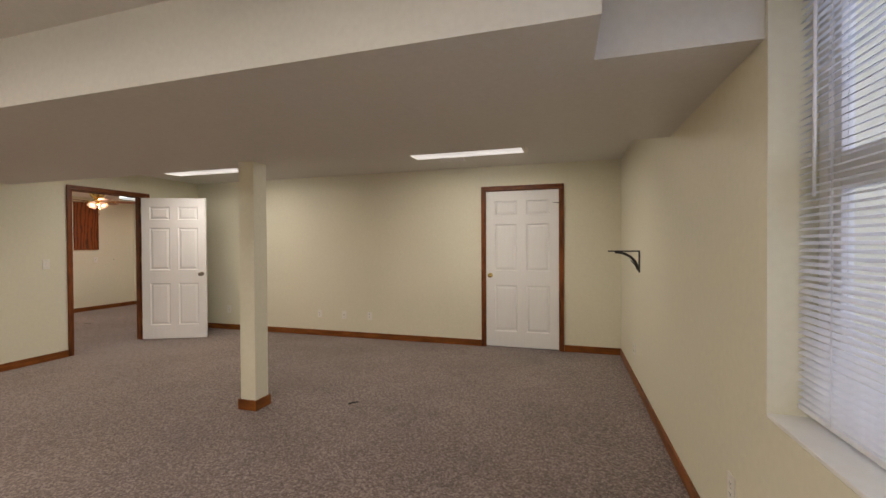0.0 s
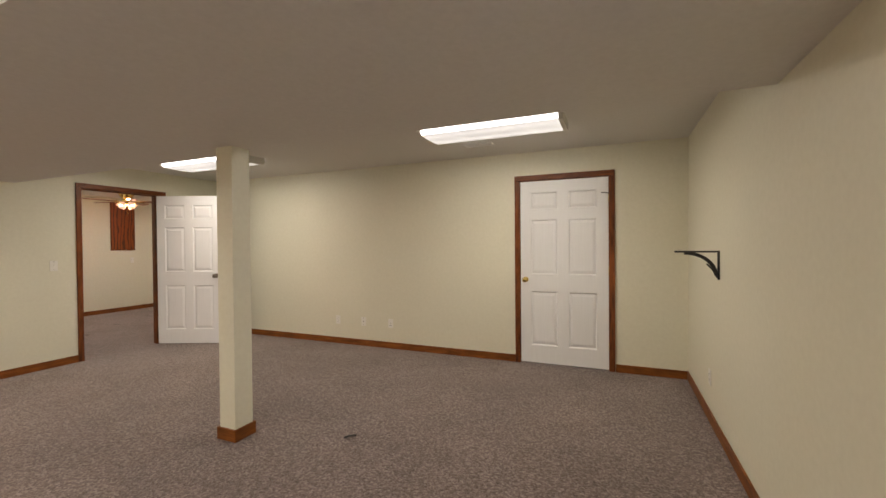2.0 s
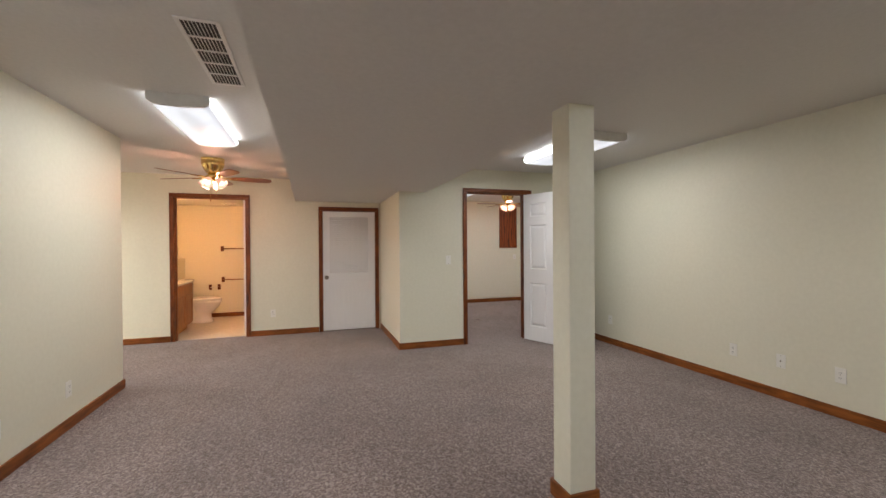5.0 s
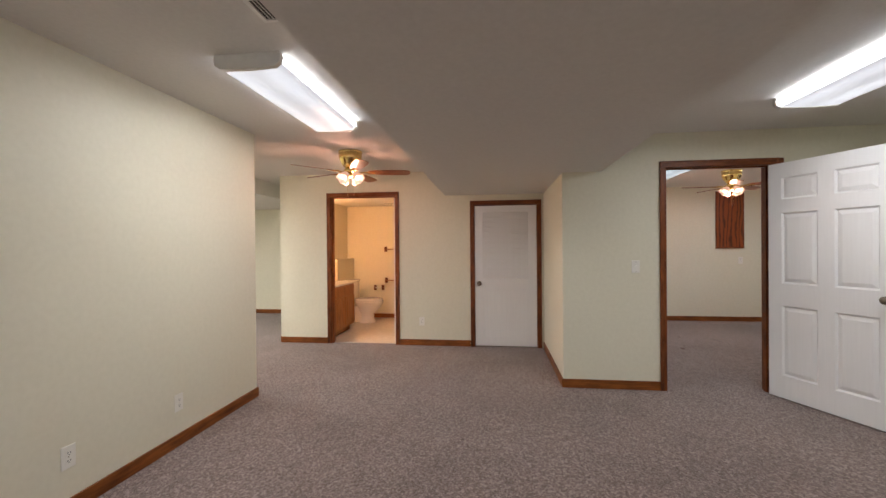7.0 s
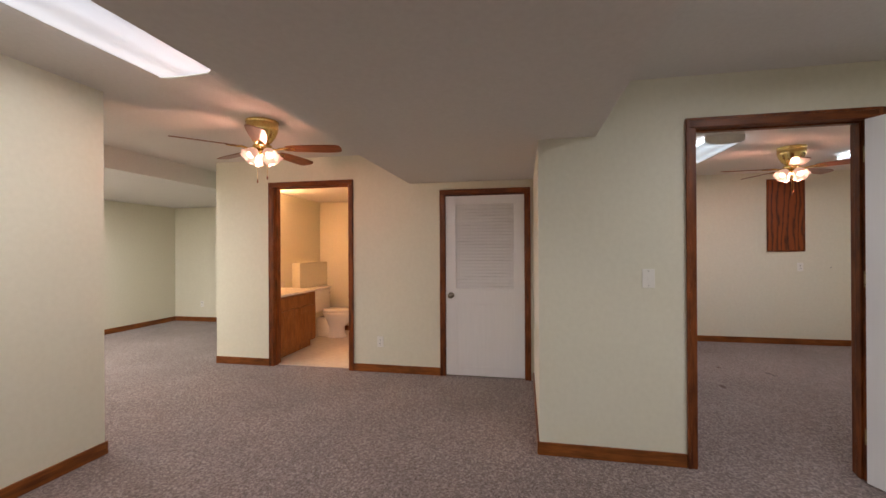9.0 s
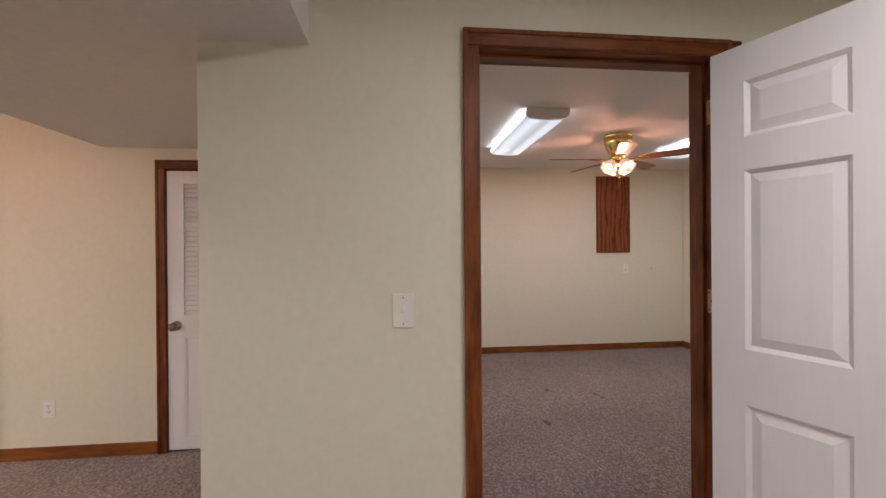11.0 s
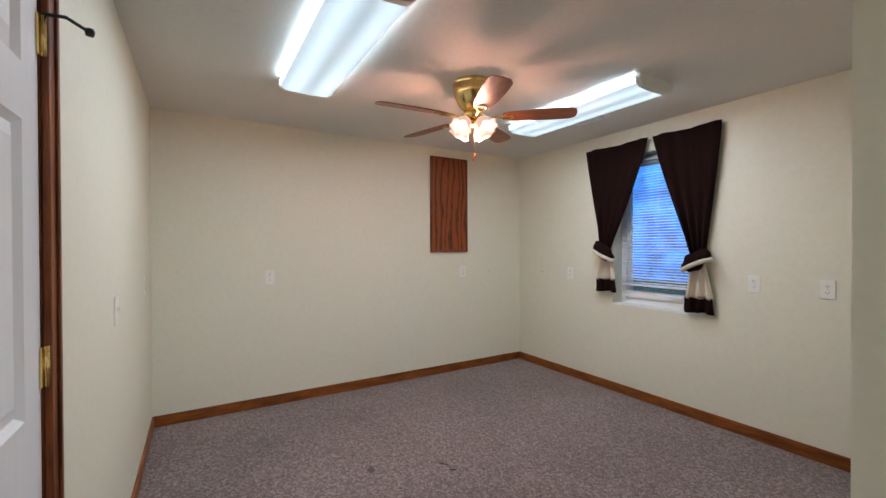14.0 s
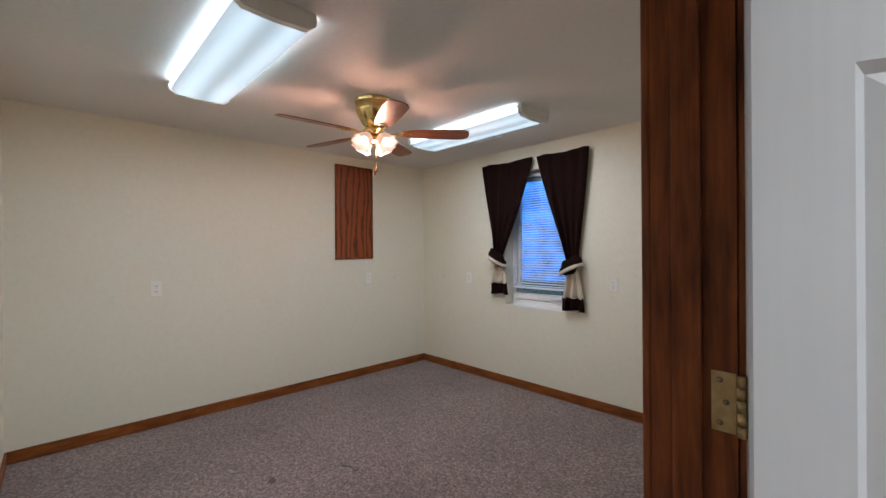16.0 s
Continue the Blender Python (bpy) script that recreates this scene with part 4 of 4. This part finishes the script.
part("mirror_pane", boxes(((0.006, 0.023, 0.006), (0.554, 0.027, 0.446))), MIRROR, mc)
part("divider", boxes(((0.0, 0.0225, 0.447), (0.56, 0.03, 0.457)), bevel=0.002), CHROME, mc, "thin metal strip between the mirrors")
vl = thing("vanity_light", "lit globe vanity light on the wall", "wall light", at=pose(-7.83, -0.1, 1.96))
part("backplate", boxes(((-0.30, 0.001, -0.05), (0.30, 0.03, 0.05)), bevel=0.004), BRASS, vl)
for x in (-0.2, 0.0, 0.2):
    bm = bmesh.new()
    bmesh.ops.create_uvsphere(bm, u_segments=24, v_segments=14, radius=0.055, matrix=Matrix.Translation((x, 0.085, 0)))
    part("globe", bm, BATH_GLOW, vl, "lit white glass globe", True)
part_led = setting("ledge_bathroom", boxes(((-9.5, -0.1, 0.006), (-8.66, 0.03, 1.14)), bevel=0.004), PAINT, "painted boxed-in ledge behind the toilet", "ledge")
to = thing("toilet", "white porcelain toilet with a closed seat", "toilet", at=pose(-9.0, 0.04, 0.006))
bm = lathe([(0.12, 0), (0.125, 0.015), (0.10, 0.08), (0.10, 0.16), (0.15, 0.27), (0.185, 0.36), (0.185, 0.385), (0.05, 0.386)], 32)
for v in bm.verts:
    v.co = Vector((v.co.x, v.co.y * 1.38 + 0.44 - (0.05 if v.co.z < 0.2 else 0), v.co.z))
part("bowl", bm, PORCELAIN, to, "", True)
part("pedestal", boxes(((-0.085, 0.10, 0), (0.085, 0.36, 0.30)), bevel=0.03), PORCELAIN, to, "", True)
bm = lathe([(0.185, 0), (0.192, 0.008), (0.192, 0.03), (0.18, 0.04), (0.05, 0.042)], 32)
for v in bm.verts:
    v.co = Vector((v.co.x, v.co.y * 1.30 + 0.44, v.co.z + 0.388))
part("seat", bm, PORCELAIN, to, "white closed seat and lid", True)
part("tank", boxes(((-0.23, 0.005, 0.39), (0.23, 0.19, 0.72)), bevel=0.025), PORCELAIN, to, "", True)
part("tank_lid", boxes(((-0.24, 0.0, 0.722), (0.24, 0.20, 0.755)), bevel=0.01), PORCELAIN, to, "", True)
part("flush_lever", tube([(-0.19, 0.19, 0.66), (-0.19, 0.205, 0.66), (-0.13, 0.21, 0.65)], 0.006), CHROME, to, "", True)


def towel_bar(y0, y1, z, label, material, name="towel_bar"):
    t = thing(name, label, "towel bar", at=pose(-9.5, y0, z))
    for y in (0.0, y1 - y0):
        part("post", boxes(((0.001, y - 0.025, -0.05), (0.025, y + 0.025, 0.05)), ((0.025, y - 0.014, -0.014), (0.07, y + 0.014, 0.014)), bevel=0.003), WOOD_Z, t, "stained wooden mounting post")
    part("bar", tube([(0.055, 0.01, 0), (0.055, y1 - y0 - 0.01, 0)], 0.009), material, t, "", True)


towel_bar(0.66, 1.27, 1.31, "wooden-post towel bar on the wall", OAK)
towel_bar(0.67, 1.28, 0.72, "lower wooden-post towel bar on the wall", OAK)
towel_bar(0.45, 0.60, 0.58, "wooden toilet paper holder, empty roller", PORCELAIN, "paper_holder")


# ---- small litter on the carpet ----
li = thing("carpet_litter", "small dark scrap lying on the carpet", "litter", at=pose(-1.781, 3.85, 0.002))
part("scrap", tube([(-0.03, -0.02, 0.002), (-0.005, 0.0, 0.010), (0.02, 0.03, 0.006), (0.028, 0.042, 0.003)], 0.006, 7), IRON, li)
li = thing("carpet_litter", "thin curled dark thread lying on the carpet", "litter", at=pose(-8.03, 5.78, 0.002))
part("thread", tube([(-0.07, -0.01, 0.002), (-0.02, 0.02, 0.004), (0.03, 0.01, 0.004), (0.05, 0.03, 0.006), (0.035, 0.05, 0.003)], 0.0025, 6), IRON, li)



def stain(x, y, w, d, turn, seed):
    rnd = random.Random(seed)
    st = thing("carpet_stain", "faint dark matted stain pressed into the carpet", "stain", at=pose(x, y, 0.0, 0, 0, turn))
    bm = bmesh.new()
    rim = [1 + 0.35 * rnd.uniform(-1, 1) for _ in range(18)]
    top = [bm.verts.new((w * k * math.cos(i * math.pi / 9), d * k * math.sin(i * math.pi / 9), 0.0015)) for i, k in enumerate(rim)]
    low = [bm.verts.new((v.co.x * 1.04, v.co.y * 1.04, 0.0002)) for v in top]
    bm.faces.new(top)
    for i in range(18):
        k = (i + 1) % 18
        bm.faces.new((low[i], low[k], top[k], top[i]))
    part("matted_pile", bm, STAIN, st)


STAIN = surface("matted_carpet", (0.10, 0.066, 0.058), (0.20, 0.145, 0.13), 90, 0.95, 0.6, spec=0.1)
stain(-7.55, 5.13, 0.045, 0.03, 20, 4)
stain(-8.25, 5.38, 0.03, 0.02, -30, 5)

# ---- outdoors ----
G = 0.55
R = 400
setting("ground", boxes(((-R, FY1 + 0.01, G - 0.4), (R, R, G)), ((-R, -R, G - 0.4), (R, FY0, G)), ((-R, FY0, G - 0.4), (FX0 - 0.01, FY1 + 0.01, G)), ((FX1 + 0.01, FY0, G - 0.4), (R, FY1 + 0.01, G))), GRASS, "grass lawn outside the basement windows", "ground")


def shrub(x, y, r, h, seed, label):
    rnd = random.Random(seed)
    s = thing("shrub", label, "shrub", "shrubs outside the windows", at=pose(x, y, G))
    part("trunk", tube([(0, 0, 0), (0.03, 0.02, h * 0.35), (0.0, 0.05, h * 0.7)], 0.03, 7), BARK, s)
    vs, fs = [], []
    for i in range(1500):
        a, b, q = rnd.uniform(0, 6.283), rnd.uniform(-1, 1), rnd.uniform(0.35, 1) ** 0.6
        c = Vector((math.cos(a) * math.sqrt(1 - b * b) * r * q, math.sin(a) * math.sqrt(1 - b * b) * r * q, h * 0.6 + b * h * 0.42 * q))
        u = Vector((rnd.uniform(-1, 1), rnd.uniform(-1, 1), rnd.uniform(-1, 1))).normalized()
        w = u.orthogonal().normalized()
        k = rnd.uniform(0.03, 0.06)
        n = len(vs)
        vs += [c - u * k, c + w * k * 0.45, c + u * k, c - w * k * 0.45]
        fs.append((n, n + 1, n + 2, n + 3))
    me = bpy.data.meshes.new("crown")
    me.from_pydata(vs, [], fs)
    me.materials.append(LEAF)
    o = new("crown", me)
    o.parent = s
    o["kind"] = "stuff"


shrub(-7.1, 10.6, 0.8, 1.1, 1, "low leafy green shrub on the lawn")
shrub(-9.0, 12.2, 1.0, 1.6, 2, "leafy green shrub on the lawn")


def backdrop(name, at, w, h, low, high, strength, label):
    """A plain glowing sheet of hazy daylight outside a window."""
    m, n, l, p = base_mat(name)
    co, no, ramp = n.new("ShaderNodeTexCoord"), n.new("ShaderNodeTexNoise"), n.new("ShaderNodeValToRGB")
    no.inputs["Scale"].default_value, no.inputs["Detail"].default_value = 2.2, 6
    l.new(co.outputs["Object"], no.inputs["Vector"])
    l.new(no.outputs["Fac"], ramp.inputs[0])
    e = ramp.color_ramp.elements
    e[0].position, e[1].position = 0.38, 0.62
    e[0].color, e[1].color = (*low, 1), (*high, 1)
    p.inputs["Base Color"].default_value = (0.02, 0.02, 0.02, 1)
    l.new(ramp.outputs[0], p.inputs["Emission Color"])
    p.inputs["Emission Strength"].default_value = strength
    o = setting(name, boxes(((0, 0, 0), (w, 0.02, h))), m, label, "backdrop")
    o.matrix_world = at


backdrop("backdrop_north", pose(-14, 13.5, G), 14, 6, (0.01, 0.10, 0.42), (0.05, 0.32, 1.0), 1.7, "blue evening daylight and trees beyond the window")
backdrop("backdrop_east", pose(3.4, 7.0, G, 0, 0, -90), 10, 5, (0.42, 0.52, 0.95), (0.60, 0.73, 1.0), 4.3, "pale bluish daylight beyond the window")
